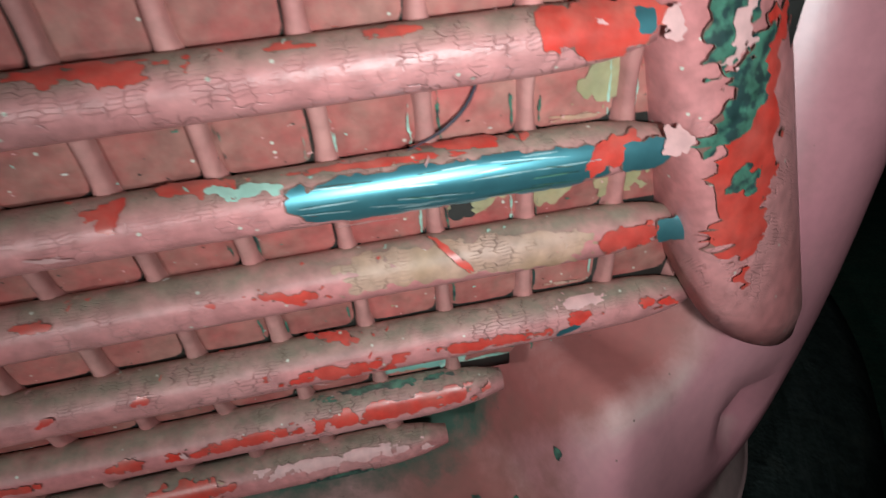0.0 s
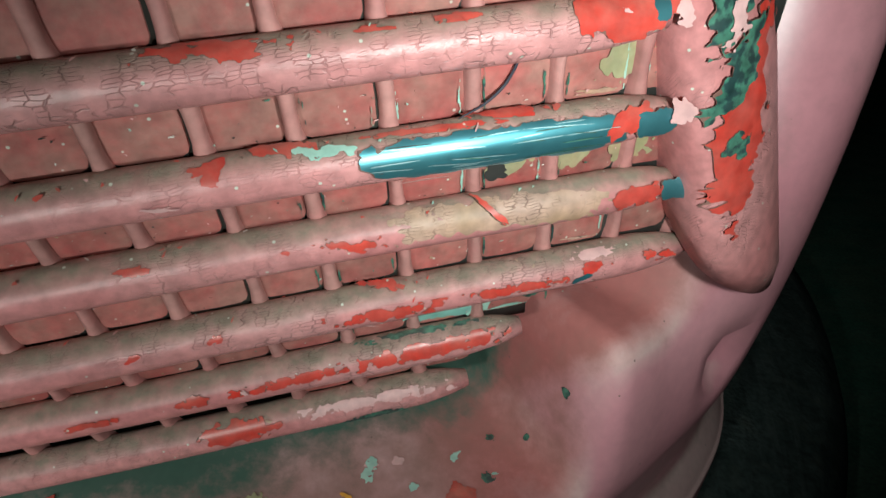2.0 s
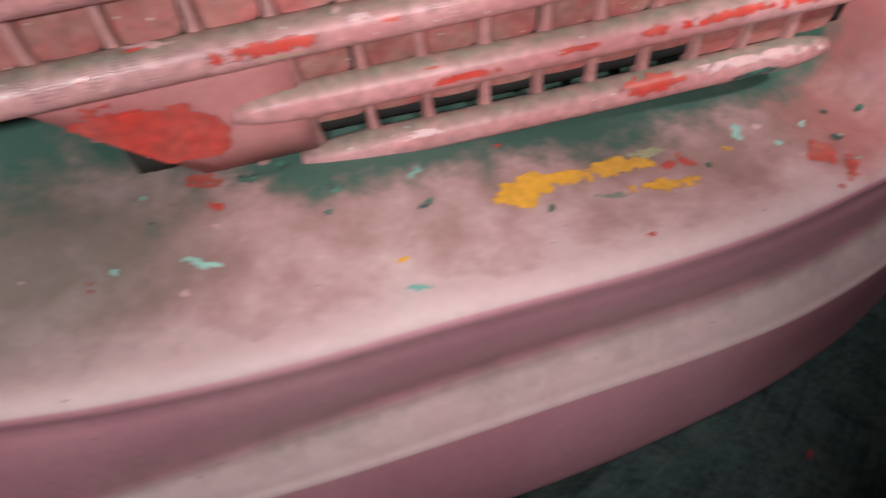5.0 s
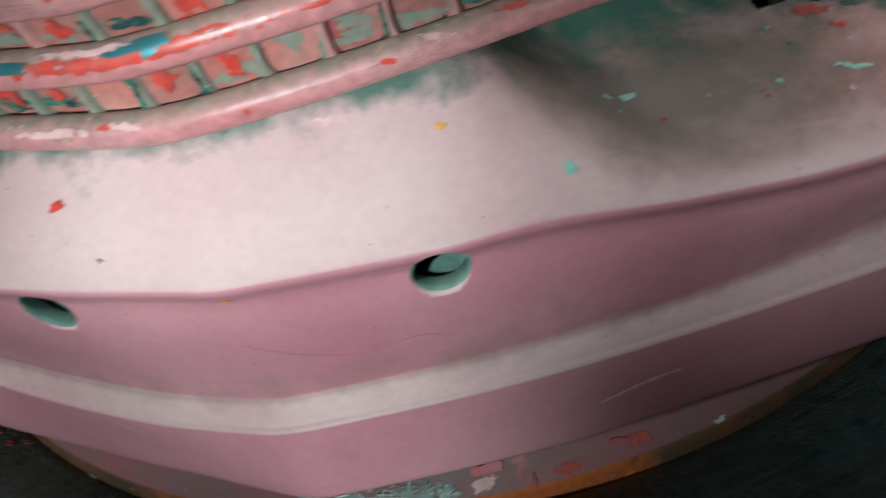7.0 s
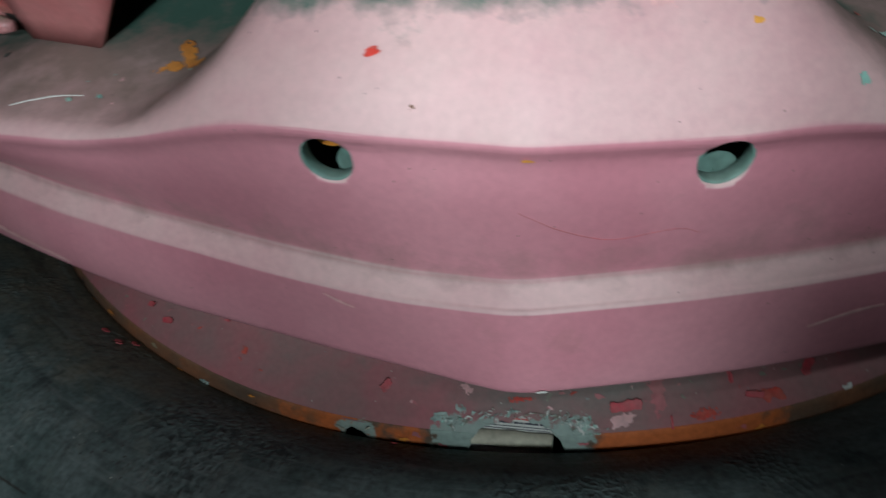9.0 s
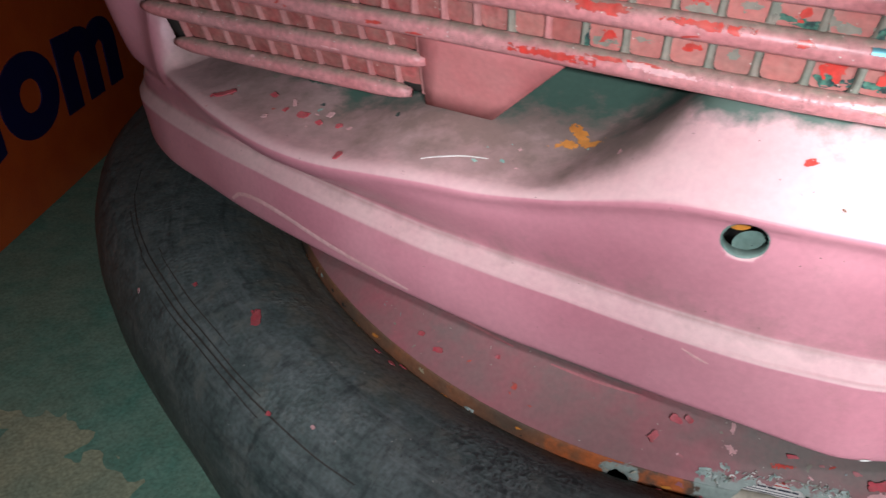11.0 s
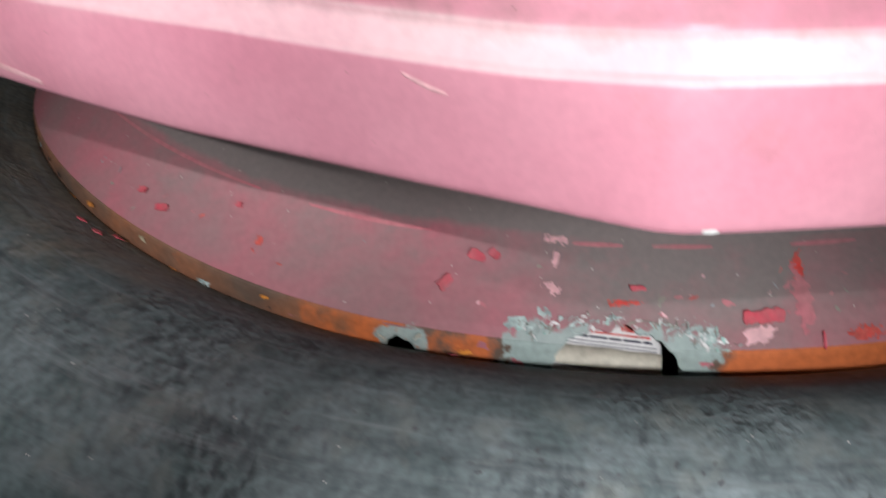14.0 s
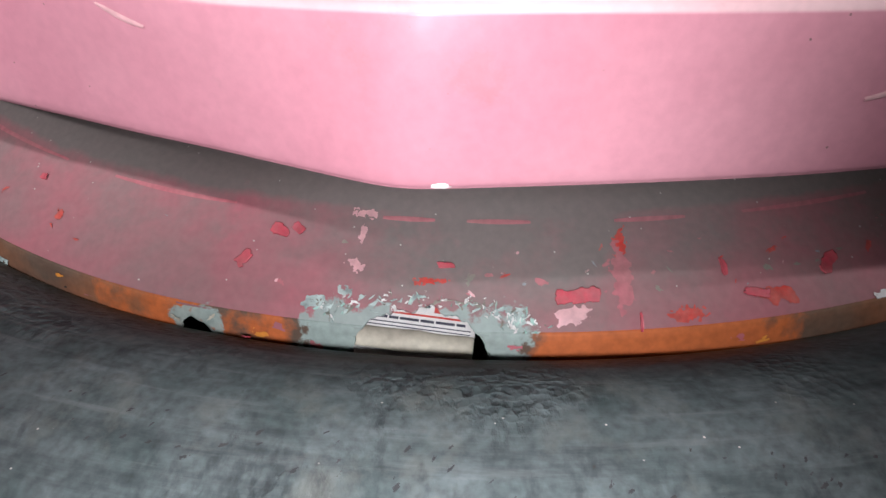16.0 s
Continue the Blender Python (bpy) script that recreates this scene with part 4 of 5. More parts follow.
def bar_chip(b, x0, x1, a0, a1, material, seed, slant=0.0, lift=0.00025, rough=0.55, fine=2.0, square=2.4):
    lift += 0.00004 * next(stack)
    if material is M_BLUE:
        rough, square = 0.2, 8.0

    def at(u, v):
        x = (x0 + x1) / 2 + (x1 - x0) / 2 * u
        a = radians((a0 + a1) / 2 + (a1 - a0) / 2 * v + slant * u)
        p = bar_at(b, x)
        side = (bar_at(b, x + 0.002) - bar_at(b, x - 0.002)).normalized()
        up = (Vector((0, 0, 1)) - side * side.z).normalized()
        outw = side.cross(up).normalized()
        wob = 1 + 0.012 * noise.noise((x * 60, b * 3.1, 0))
        return p + (outw * math.cos(a) + up * math.sin(a)) * (R_BAR * wob + lift)
    nu = max(6, min(70, int((x1 - x0) / 0.0008)))
    nv = max(5, min(16, int((a1 - a0) / 7)))
    if material in (M_RED, M_BLUE) and x1 - x0 > 0.007 and a1 - a0 > 20:
        # the broken rim of the paint round the chip
        over, lift = lift, lift - 0.00009
        patch("chip_edge", at, nu, nv, M_EDGE, grille, seed, rough, fine=fine, square=6.0 if x1 - x0 > 0.045 else square, grow=0.14)
        lift = over
    return patch("paint_chip", at, nu, nv, material, grille, seed, rough, fine=fine, square=6.0 if x1 - x0 > 0.045 else square)


def cell_chip(b, x0, x1, f0, f1, material, seed, rough=0.6, lift=0.0022):
    lift += 0.00004 * next(stack)

    def at(u, v):
        x, f = (x0 + x1) / 2 + (x1 - x0) / 2 * u, (f0 + f1) / 2 + (f1 - f0) / 2 * v
        return bar_at(b, x, BACK - lift).lerp(bar_at(b + 1, x, BACK - lift), f)
    return patch("cell_chip", at, max(5, int((x1 - x0) / 0.0011)), 9, material, grille, seed, rough)


def on(tree, place, w, h, turn, material, seed, rough=0.55, lift=0.0004, name="paint_patch", parent=None, curl=0.0, fine=1.0, label="", square=2.4):
    """A patch w by h metres on the surface nearest to the place."""
    lift += 0.00004 * next(stack)
    loc, n, _, _ = tree.find_nearest(Vector(place))
    if n.dot(Vector((0, -0.6, 0.7))) < 0:
        n = -n
    side = n.cross(Vector((0, 0, 1)))
    side = side.normalized() if side.length > 0.05 else Vector((1, 0, 0))
    up = n.cross(side).normalized()
    if up.z < 0:
        side, up = -side, -up
    c, s_ = math.cos(radians(turn)), math.sin(radians(turn))
    e1, e2 = -side * c + up * s_, up * c + side * s_

    def at(u, v):
        p = loc + e1 * (u * w / 2) + e2 * (v * h / 2)
        q, m, _, _ = tree.ray_cast(p + n * 0.012, -n, 0.03)
        if q is None:
            q, m, _, _ = tree.find_nearest(p)
        if m.dot(n) < 0:
            m = -m
        return q + m * (lift + curl * (u * u + 0.4 * v) * 0.5)
    if tree is post_skin and material in (M_RED, M_GREEN) and w > 0.007:
        over, lift = lift, lift - 0.00012
        patch("chip_edge", at, max(6, min(60, int(w / 0.0009))), max(5, min(40, int(h / 0.0009))), M_EDGE, car, seed, rough, fine=fine, grow=0.16)
        lift = over
    return patch(name, at, max(6, min(60, int(w / 0.0009))), max(5, min(40, int(h / 0.0009))), material, parent or car, seed, rough, label, fine, square)


# bars of the grille's east end
for i, (b, x0, x1, a0, a1, m, slant) in enumerate([
        (2, 0.4035, 0.4325, 22, 80, M_RED, -8), (2, 0.443, 0.4515, 42, 66, M_RED, 0), (2, 0.4565, 0.4685, 45, 72, M_RED, 0), (2, 0.4835, 0.5085, -34, 84, M_RED, 0), (2, 0.5020, 0.5062, -5, 45, M_BLUE, 0),
        (2, 0.506, 0.511, -20, 40, M_PALE, 0),
        (3, 0.4078, 0.4140, -2, 74, M_RED, 10), (3, 0.4058, 0.4115, 30, 58, M_RED, 0), (3, 0.4170, 0.4325, 42, 88, M_RED, -12), (3, 0.4365, 0.5045, -50, 44, M_BLUE, -6), (3, 0.4265, 0.4405, 26, 62, M_MINT, -6),
        (3, 0.4610, 0.4880, 56, 96, M_RED, -12), (3, 0.4930, 0.5065, -22, 38, M_RED, 26), (3, 0.5020, 0.5130, -32, 30, M_BLUE, 0), (3, 0.440, 0.475, 50, 72, M_RED, -8), (3, 0.455, 0.497, -52, -34, M_RED, 0),
        (4, 0.4262, 0.4450, -22, 24, M_RED, -10), (4, 0.4440, 0.5050, -38, 62, M_TAN, -12), (4, 0.4985, 0.5170, -36, 30, M_RED, 0), (4, 0.5130, 0.5215, -32, 34, M_BLUE, 0), (4, 0.3830, 0.3925, 18, 46, M_RED, 0), (4, 0.4185, 0.4215, 0, 20, M_RED, 0),
        (5, 0.4240, 0.4620, -28, 14, M_RED, -4), (5, 0.4600, 0.4930, -20, 12, M_RED, 0), (5, 0.4940, 0.5040, -2, 30, M_RED, 0), (5, 0.5115, 0.5225, -4, 34, M_RED, 0), (5, 0.396, 0.400, 6, 32, M_RED, 0), (5, 0.3765, 0.381, -4, 20, M_RED, 0), (5, 0.49, 0.507, 30, 66, M_PALE, 0),
        (6, 0.3940, 0.4300, -8, 26, M_RED, 4), (6, 0.4240, 0.4760, -14, 44, M_RED, 4), (6, 0.3790, 0.3900, -14, 30, M_RED, 0), (6, 0.352, 0.366, -8, 14, M_RED, 0), (6, 0.43, 0.47, 60, 90, M_GREEN, 0),
        (7, 0.3770, 0.4030, -16, 66, M_RED, 0), (7, 0.420, 0.445, -40, -8, M_GREEN, 0), (7, 0.405, 0.46, 10, 50, M_PALE, 0), (7, 0.30, 0.315, 10, 40, M_PALE, 0),
        (5, 0.255, 0.285, -20, 20, M_RED, 0), (5, 0.30, 0.306, 0, 20, M_RED, 0), (6, 0.31, 0.335, -20, 4, M_RED, 0)]):
    bar_chip(b, x0, x1, a0, a1, m, 1.37 * i + 0.4, slant)
# fine scratches along the bared steel
rub = random.Random(9)
for k in range(26):
    x, a = rub.uniform(0.438, 0.488), rub.uniform(-38, 34)
    bar_chip(3, x, x + rub.uniform(0.006, 0.018), a - 1.2, a + 1.2, rub.choice((M_STEEL, M_STEEL, M_GREEN)), 2400 + k, rub.uniform(-6, 2), 0.0009, 0.3)
# curled flakes that stand off the bars
for b, x0, x1, a0, a1, m, slant, lift, seed in ((3, 0.5095, 0.5165, -16, 48, M_PALE, 0, 0.0014, 3.3), (4, 0.4638, 0.4735, 18, 40, M_RED, -42, 0.0016, 4.9), (5, 0.4335, 0.4500, 48, 78, M_RED, -16, 0.0016, 8.1),
                                                (3, 0.448, 0.462, -70, -48, M_PALE, 0, 0.001, 2.2)):
    bar_chip(b, x0, x1, a0, a1, m, seed, slant, lift)

# lesser chips all along
rng = random.Random(21)
for k in range(95):
    b = rng.choice((2, 3, 3, 4, 4, 5, 5, 5, 6, 7))
    x = rng.uniform(-0.5, 0.5)
    if b > 5 and not 0.26 < abs(x) < 0.45:
        continue
    w = rng.choice((0.003, 0.005, 0.008, 0.014, 0.022)) * (0.45 if x > 0.3 else 1.0)
    a = rng.uniform(-40, 70)
    h = rng.uniform(10, 34) * (0.6 if x > 0.3 else 1.0)
    m = rng.choice((M_RED, M_RED, M_RED, M_PALE, M_PALE, M_BLUE if rng.random() < 0.3 else M_TAN))
    bar_chip(b, x - w / 2, x + w / 2, a - h / 2, a + h / 2, m, 30 + k * 0.83, rng.uniform(-10, 10))
# the nose: knocked down to red, steel and green
for k, (b, x0, x1, a0, a1, m) in enumerate([(4, -0.03, 0.045, -10, 40, M_RED), (4, -0.045, -0.022, 5, 42, M_BLUE), (4, -0.17, -0.135, 0, 60, M_RED), (4, -0.125, -0.085, 0, 45, M_RED), (4, -0.075, -0.062, -10, 30, M_RED), (4, 0.0, 0.022, 20, 55, M_BLUE),
                                            (4, -0.02, 0.01, 35, 62, M_PALE), (3, -0.1, -0.06, 0, 40, M_PALE), (5, -0.2, -0.15, -20, 20, M_RED), (5, -0.14, -0.10, 0, 40, M_PALE), (5, 0.07, 0.076, -6, 24, M_RED), (5, -0.05, -0.015, 10, 40, M_PALE), (4, 0.04, 0.075, 0, 20, M_RED)]):
    bar_chip(b, x0, x1, a0, a1, m, 120 + k * 1.1)
for b in (2, 3, 4):
    for k in range(-9, 9):
        x = (k + 0.40) * PITCH
        m = rng.choice((M_RED, M_RED, M_RED, M_CELL, M_GRIME)) if x < 0.03 else rng.choice((M_CELL, M_CELL, M_RED, M_CELL, M_GRIME))
        if m is not M_CELL:
            cell_chip(b, x - PITCH * rng.uniform(0.18, 0.36), x + PITCH * rng.uniform(0.15, 0.34), rng.uniform(0.15, 0.4), rng.uniform(0.55, 0.82), m, 200 + b * 20 + k, 0.9)
        if rng.random() < 0.65:
            cell_chip(b, x - PITCH * 0.55, x + PITCH * 0.5, 0.52, 0.78, rng.choice((M_GRIME, M_GRIME, M_GREEN)), 300 + b * 20 + k, 0.9, 0.0018)
        if rng.random() < 0.4:
            cell_chip(b, x - PITCH * 0.6, x - PITCH * 0.4, 0.2, 0.9, rng.choice((M_GREEN, M_GRIME)), 340 + b * 20 + k, 0.8, 0.0052)
# olive stains and mint primer in the east cells
for b, x0, x1, f0, f1, m, seed in ((2, 0.4955, 0.508, 0.15, 0.72, M_OLIVE, 1.0), (3, 0.4665, 0.482, 0.25, 0.74, M_OLIVE, 2.0), (3, 0.4845, 0.498, 0.2, 0.74, M_OLIVE, 3.0), (3, 0.500, 0.514, 0.2, 0.74, M_OLIVE, 4.0), (3, 0.468, 0.475, 0.3, 0.74, M_DARK, 5.0),
                                   (5, 0.462, 0.472, 0.3, 0.8, M_MINT, 6.0), (5, 0.478, 0.49, 0.2, 0.72, M_GREEN, 7.0), (5, 0.44, 0.47, 0.45, 0.75, M_TEAL, 8.0), (3, 0.446, 0.462, 0.15, 0.34, M_RED, 9.5)):
    cell_chip(b, x0, x1, f0, f1, m, seed, 0.7)
for b in (2, 3, 4, 5):
    for k in range(21, 27):
        x = (k + 0.90) * PITCH
        for s in (-1, 1):
            if rng.random() < 0.6 and x < 0.52:
                cell_chip(b, x + s * 0.0028 - 0.0004, x + s * 0.0028 + 0.0004, 0.15 + 0.4 * rng.random(), 0.76, rng.choice((M_MINT, M_GREEN, M_GREEN, M_GRIME)), 400 + k * 3 + b * 31 + s, 0.9, 0.0021)
        if rng.random() < 0.4 and 0.44 < x < 0.5:
            cell_chip(b, x + 0.003, x + 0.0165, 0.70, 0.76, rng.choice((M_MINT, M_TEAL, M_TAN)), 600 + k * 3 + b * 31, 1.0, 0.0021)
# pale crumbs and dark specks caught in the cells
for k in range(230):
    b = rng.choice((2, 2, 3, 3, 3, 4, 4, 5))
    x = rng.uniform(0.36, 0.518) if k < 195 else rng.uniform(-0.2, 0.1)
    if b == 5 and x < 0.3:
        b = 4
    f = 0.74 - 0.58 * rng.random() ** 1.5
    w, h = rng.uniform(0.00015, 0.0004) * (2 if k % 9 == 0 else 1), rng.uniform(0.006, 0.017)
    cell_chip(b, x - w, x + w, f - h, f + h, rng.choice((M_CARD, M_PALE, M_PALE, M_MINT, M_OLIVE, M_GREEN, M_DARK)), 1500 + k, 1.0, 0.0026)
# grit lying along the bars' tops
for k in range(50):
    b = rng.choice((2, 3, 4, 5))
    x, a, w = rng.uniform(0.36, 0.515), rng.uniform(45, 95), rng.uniform(0.0003, 0.0007)
    bar_chip(b, x - w, x + w, a - 4, a + 4, rng.choice((M_CARD, M_MINT, M_RED, M_RED, M_PALE, M_TAN)), 1700 + k, rng.uniform(-8, 8), 0.0005)
# aprons
apron_trees = []
for ob in [o for o in grille.children if o.name.startswith("apron")]:
    bm = bmesh.new()
    bm.from_mesh(ob.data)
    apron_trees.append(bvhtree.BVHTree.FromBMesh(bm))
    bm.free()
east_apron = max(apron_trees, key=lambda t: t.find_nearest(Vector((0.22, -0.27, 0.52)))[0].x)
on(east_apron, (0.230, -0.268, 0.530), 0.052, 0.030, 20, M_RED, 3.7, 0.8, 0.0024, parent=grille)
on(east_apron, (0.222, -0.268, 0.517), 0.03, 0.012, -30, M_RED, 5.7, 0.7, 0.0024, parent=grille)

# posts
post_tree = {}
for ob in [o for o in car.children if o.name.startswith("post")]:
    bm = bmesh.new()
    bm.from_mesh(ob.data)
    post_tree[1 if sum(v.co.x for v in bm.verts) > 0 else -1] = bvhtree.BVHTree.FromBMesh(bm)
    bm.free()
t = post_skin = post_tree[1]
for place, w, h, turn, m, seed, lift in (((0.529, -0.217, 0.618), 0.016, 0.05, 4, M_RED, 1.3, 0.0026), ((0.529, -0.213, 0.598), 0.014, 0.026, 0, M_RED, 2.6, 0.0026), ((0.535, -0.215, 0.606), 0.009, 0.024, 8, M_RED, 4.1, 0.0026),
                                         ((0.5205, -0.224, 0.645), 0.013, 0.034, 10, M_GREEN, 3.4, 0.0030), ((0.526, -0.221, 0.627), 0.0125, 0.026, 6, M_GREEN, 5.5, 0.0030), ((0.5275, -0.2165, 0.607), 0.008, 0.013, -14, M_GREEN, 6.5, 0.0030), ((0.531, -0.211, 0.5825), 0.0045, 0.0065, 0, M_RED, 7.5, 0.0026),
                                         ((0.518, -0.217, 0.640), 0.008, 0.016, 10, M_PALE, 8.5, 0.0034), ((0.533, -0.21, 0.592), 0.004, 0.002, 0, M_RED, 8.9, 0.0026)):
    place = (place[0] + 0.0045, place[1], place[2])
    on(t, place, w, h, turn, m, seed, 0.75, lift, fine=1.6)

# the moulded front
for place, w, h, turn, m, seed in (((0.3385, -0.249, 0.487), 0.019, 0.014, 35, M_YELLOW, 1.0), ((0.345, -0.243, 0.489), 0.017, 0.012, 10, M_YELLOW, 2.0), ((0.3585, -0.2385, 0.49), 0.024, 0.008, 20, M_YELLOW, 3.0), ((0.377, -0.231, 0.492), 0.032, 0.010, 14, M_YELLOW, 4.0), ((0.394, -0.2375, 0.487), 0.030, 0.0075, 18, M_YELLOW, 4.5),
                                   ((0.374, -0.245, 0.487), 0.016, 0.004, 20, M_GRIME, 4.7), ((0.405, -0.224, 0.491), 0.010, 0.006, 70, M_RED, 4.8), ((0.392, -0.221, 0.493), 0.020, 0.006, 10, M_OLIVE, 4.9),
                                   ((0.461, -0.212, 0.487), 0.018, 0.013, -40, M_RED, 5.0), ((0.469, -0.221, 0.485), 0.019, 0.006, -38, M_RED, 6.0), ((0.431, -0.206, 0.500), 0.012, 0.005, -50, M_MINT, 7.0), ((0.4605, -0.233, 0.48), 0.003, 0.003, 0, M_RED, 8.0), ((0.301, -0.279, 0.482), 0.004, 0.003, 0, M_YELLOW, 9.0),
                                   ((0.424, -0.216, 0.495), 0.006, 0.006, 0, M_YELLOW, 9.5), ((0.398, -0.226, 0.49), 0.008, 0.006, 20, M_RED, 10.0), ((0.306, -0.289, 0.478), 0.008, 0.004, 0, M_TEAL, 10.5), ((0.277, -0.250, 0.485), 0.006, 0.005, 0, M_GREEN, 11.0), ((0.305, -0.254, 0.48), 0.007, 0.003, -25, M_GREEN, 11.5), ((0.26, -0.243, 0.49), 0.007, 0.005, 0, M_GREEN, 12.0), ((0.383, -0.262, 0.478), 0.0035, 0.0025, 0, M_RED, 12.2),
                                   ((0.233, -0.250, 0.50), 0.014, 0.008, 10, M_RED, 12.5), ((0.2485, -0.251, 0.50), 0.009, 0.006, 0, M_GREEN, 13.0), ((0.240, -0.262, 0.498), 0.006, 0.005, 0, M_RED, 13.5), ((0.239, -0.284, 0.495), 0.015, 0.004, 18, M_MINT, 14.0), ((0.153, -0.291, 0.5), 0.010, 0.004, 30, M_MINT, 14.5), ((0.143, -0.296, 0.5), 0.006, 0.003, 60, M_MINT, 15.0),
                                   ((0.1235, -0.334, 0.495), 0.005, 0.005, 0, M_MINT, 15.5), ((-0.0515, -0.346, 0.517), 0.007, 0.0045, -15, M_RED, 16.0), ((-0.037, -0.361, 0.503), 0.0022, 0.0025, 0, M_RUST, 16.5), ((0.004, -0.366, 0.486), 0.006, 0.0026, 5, M_YELLOW, 17.0), ((0.010, -0.364, 0.3635), 0.006, 0.0022, 0, M_CARD, 17.5),
                                   ((-0.156, -0.278, 0.502), 0.028, 0.009, 40, M_ORANGE, 18.0), ((-0.166, -0.286, 0.50), 0.018, 0.009, -10, M_ORANGE, 18.5), ((-0.150, -0.287, 0.50), 0.018, 0.008, -35, M_ORANGE, 19.0),
                                   ((-0.355, -0.190, 0.494), 0.040, 0.012, 8, M_GREEN, 22.0), ((-0.315, -0.189, 0.492), 0.030, 0.006, 8, M_GREEN, 22.5), ((-0.385, -0.188, 0.494), 0.008, 0.005, 0, M_GRIME, 23.0), ((0.085, -0.335, 0.52), 0.004, 0.003, 0, M_YELLOW, 19.5), ((0.05, -0.335, 0.528), 0.012, 0.005, 8, M_PALE, 20.0), ((0.50, -0.19, 0.513), 0.004, 0.004, 0, M_GREEN, 20.5), ((0.472, -0.204, 0.5), 0.005, 0.005, 0, M_GREEN, 21.0)):
    on(shell_tree, place, w, h, turn, m, seed, 0.6)
for k in range(46):
    x = rng.uniform(0.14, 0.5) if k < 26 else rng.uniform(-0.46, -0.12)
    y = float(np.interp(abs(x), [0.1, 0.2, 0.3, 0.4, 0.5], [-0.31, -0.275, -0.255, -0.225, -0.195])) + rng.uniform(-0.025, 0.025)
    z = rng.uniform(0.0012, 0.004)
    on(shell_tree, (x, y, 0.488), z * rng.uniform(1, 2), z, rng.uniform(-60, 60), rng.choice((M_RED, M_MINT, M_GREEN, M_TEAL, M_PALE, M_PALE)), 800 + k, 0.6)


def scratch(tree, points, width, material, lift=0.0004, name="scratch", parent=None):
    """A thin line along the surface through the points."""
    line = spline(points, 10)
    rows = []
    for i, p in enumerate(line):
        q, n, _, _ = tree.find_nearest(p)
        if n.dot(Vector((0, -0.6, 0.7))) < 0:
            n = -n
        d = (line[min(i + 1, len(line) - 1)] - line[max(i - 1, 0)]).normalized()
        side = d.cross(n).normalized() * width * (0.5 + 0.4 * math.sin(math.pi * i / (len(line) - 1)))
        rows.append([q - side + n * lift, q + n * lift * 1.5, q + side + n * lift])
    return part(name, sheet(rows), material, parent or car)


scratch(shell_tree, [(-0.432, -0.196, 0.392), (-0.42, -0.204, 0.401), (-0.40, -0.215, 0.404), (-0.37, -0.230, 0.401), (-0.33, -0.250, 0.393), (-0.29, -0.270, 0.387), (-0.26, -0.285, 0.382)], 0.0023, M_PALE)
scratch(shell_tree, [(0.13, -0.352, 0.385), (0.15, -0.345, 0.389), (0.165, -0.34, 0.390)], 0.0012, M_PALE)
scratch(shell_tree, [(0.0, -0.357, 0.462), (0.015, -0.352, 0.452), (0.035, -0.347, 0.445), (0.06, -0.343, 0.447), (0.07, -0.341, 0.444)], 0.0003, M_ROSE)
scratch(shell_tree, [(-0.09, -0.348, 0.4075), (-0.082, -0.350, 0.404), (-0.075, -0.351, 0.402)], 0.0010, M_PALE)

# skirt: frayed edge of the broken hole, dried paint and bare spots
for place, w, h, turn, m, seed in (((-0.049, -0.303, 0.276), 0.012, 0.008, -10, M_FRAY, 1.0), ((0.038, -0.306, 0.276), 0.010, 0.009, 10, M_FRAY, 2.0), ((-0.036, -0.300, 0.280), 0.008, 0.005, 30, M_FRAY, 3.0), ((-0.0305, -0.272, 0.303), 0.013, 0.0055, 4, M_PALE, 4.0), ((-0.031, -0.280, 0.298), 0.004, 0.012, 8, M_PALE, 5.0),
                                   ((-0.033, -0.292, 0.288), 0.011, 0.007, 30, M_PALE, 6.0), ((0.0805, -0.276, 0.297), 0.007, 0.016, 0, M_RED, 7.0), ((0.0810, -0.290, 0.287), 0.011, 0.036, 0, M_ROSE, 7.7), ((0.0, -0.297, 0.285), 0.022, 0.004, -4, M_RED, 8.0), ((0.06, -0.305, 0.277), 0.018, 0.010, 0, M_PALE, 9.0), ((0.11, -0.300, 0.279), 0.02, 0.008, 8, M_RED, 10.0),
                                   ((0.15, -0.285, 0.28), 0.022, 0.010, 20, M_RED, 12.0), ((0.198, -0.266, 0.268), 0.008, 0.007, 0, M_CARD, 13.0)):
    on(skirt_tree, place, w, h, turn, m, seed, 0.75, fine=1.4)

# shreds of glass fibre round the hole, crumbs and scraps of paint over the dust
shred = random.Random(77)
for k in range(130):
    a = shred.uniform(0.0, 6.28)
    x = -0.003 + 0.043 * math.cos(a) + shred.gauss(0, 0.005)
    z = 0.270 + 0.011 * abs(math.sin(a)) + shred.gauss(0, 0.003)
    w = shred.uniform(0.0015, 0.006)
    on(skirt_tree, (x, -0.305, z), w, w * shred.uniform(0.15, 0.5), shred.uniform(-80, 80), shred.choice((M_FRAY, M_FRAY, M_MINT, M_CARD, M_GRIME)), 2100 + k, 0.9, 0.0005, "fibre_shred", None, 0.002)
for k in range(60):
    a = shred.uniform(0.02, 0.5) if k < 42 else shred.uniform(-0.75, -0.05)
    rr = shred.uniform(0.468, 0.499)
    w = shred.uniform(0.0015, 0.006) * (1.5 if k % 7 == 0 else 1)
    on(skirt_tree, (RING[0] + rr * math.sin(a), RING[1] - rr * math.cos(a), 0.29), w, w * shred.uniform(0.25, 0.7), shred.uniform(-60, 60), shred.choice((M_RED, M_ROSE, M_ROSE, M_GRIME, M_PALE, M_SCUFF)), 2200 + k, 0.8, 0.0004, "paint_scrap")

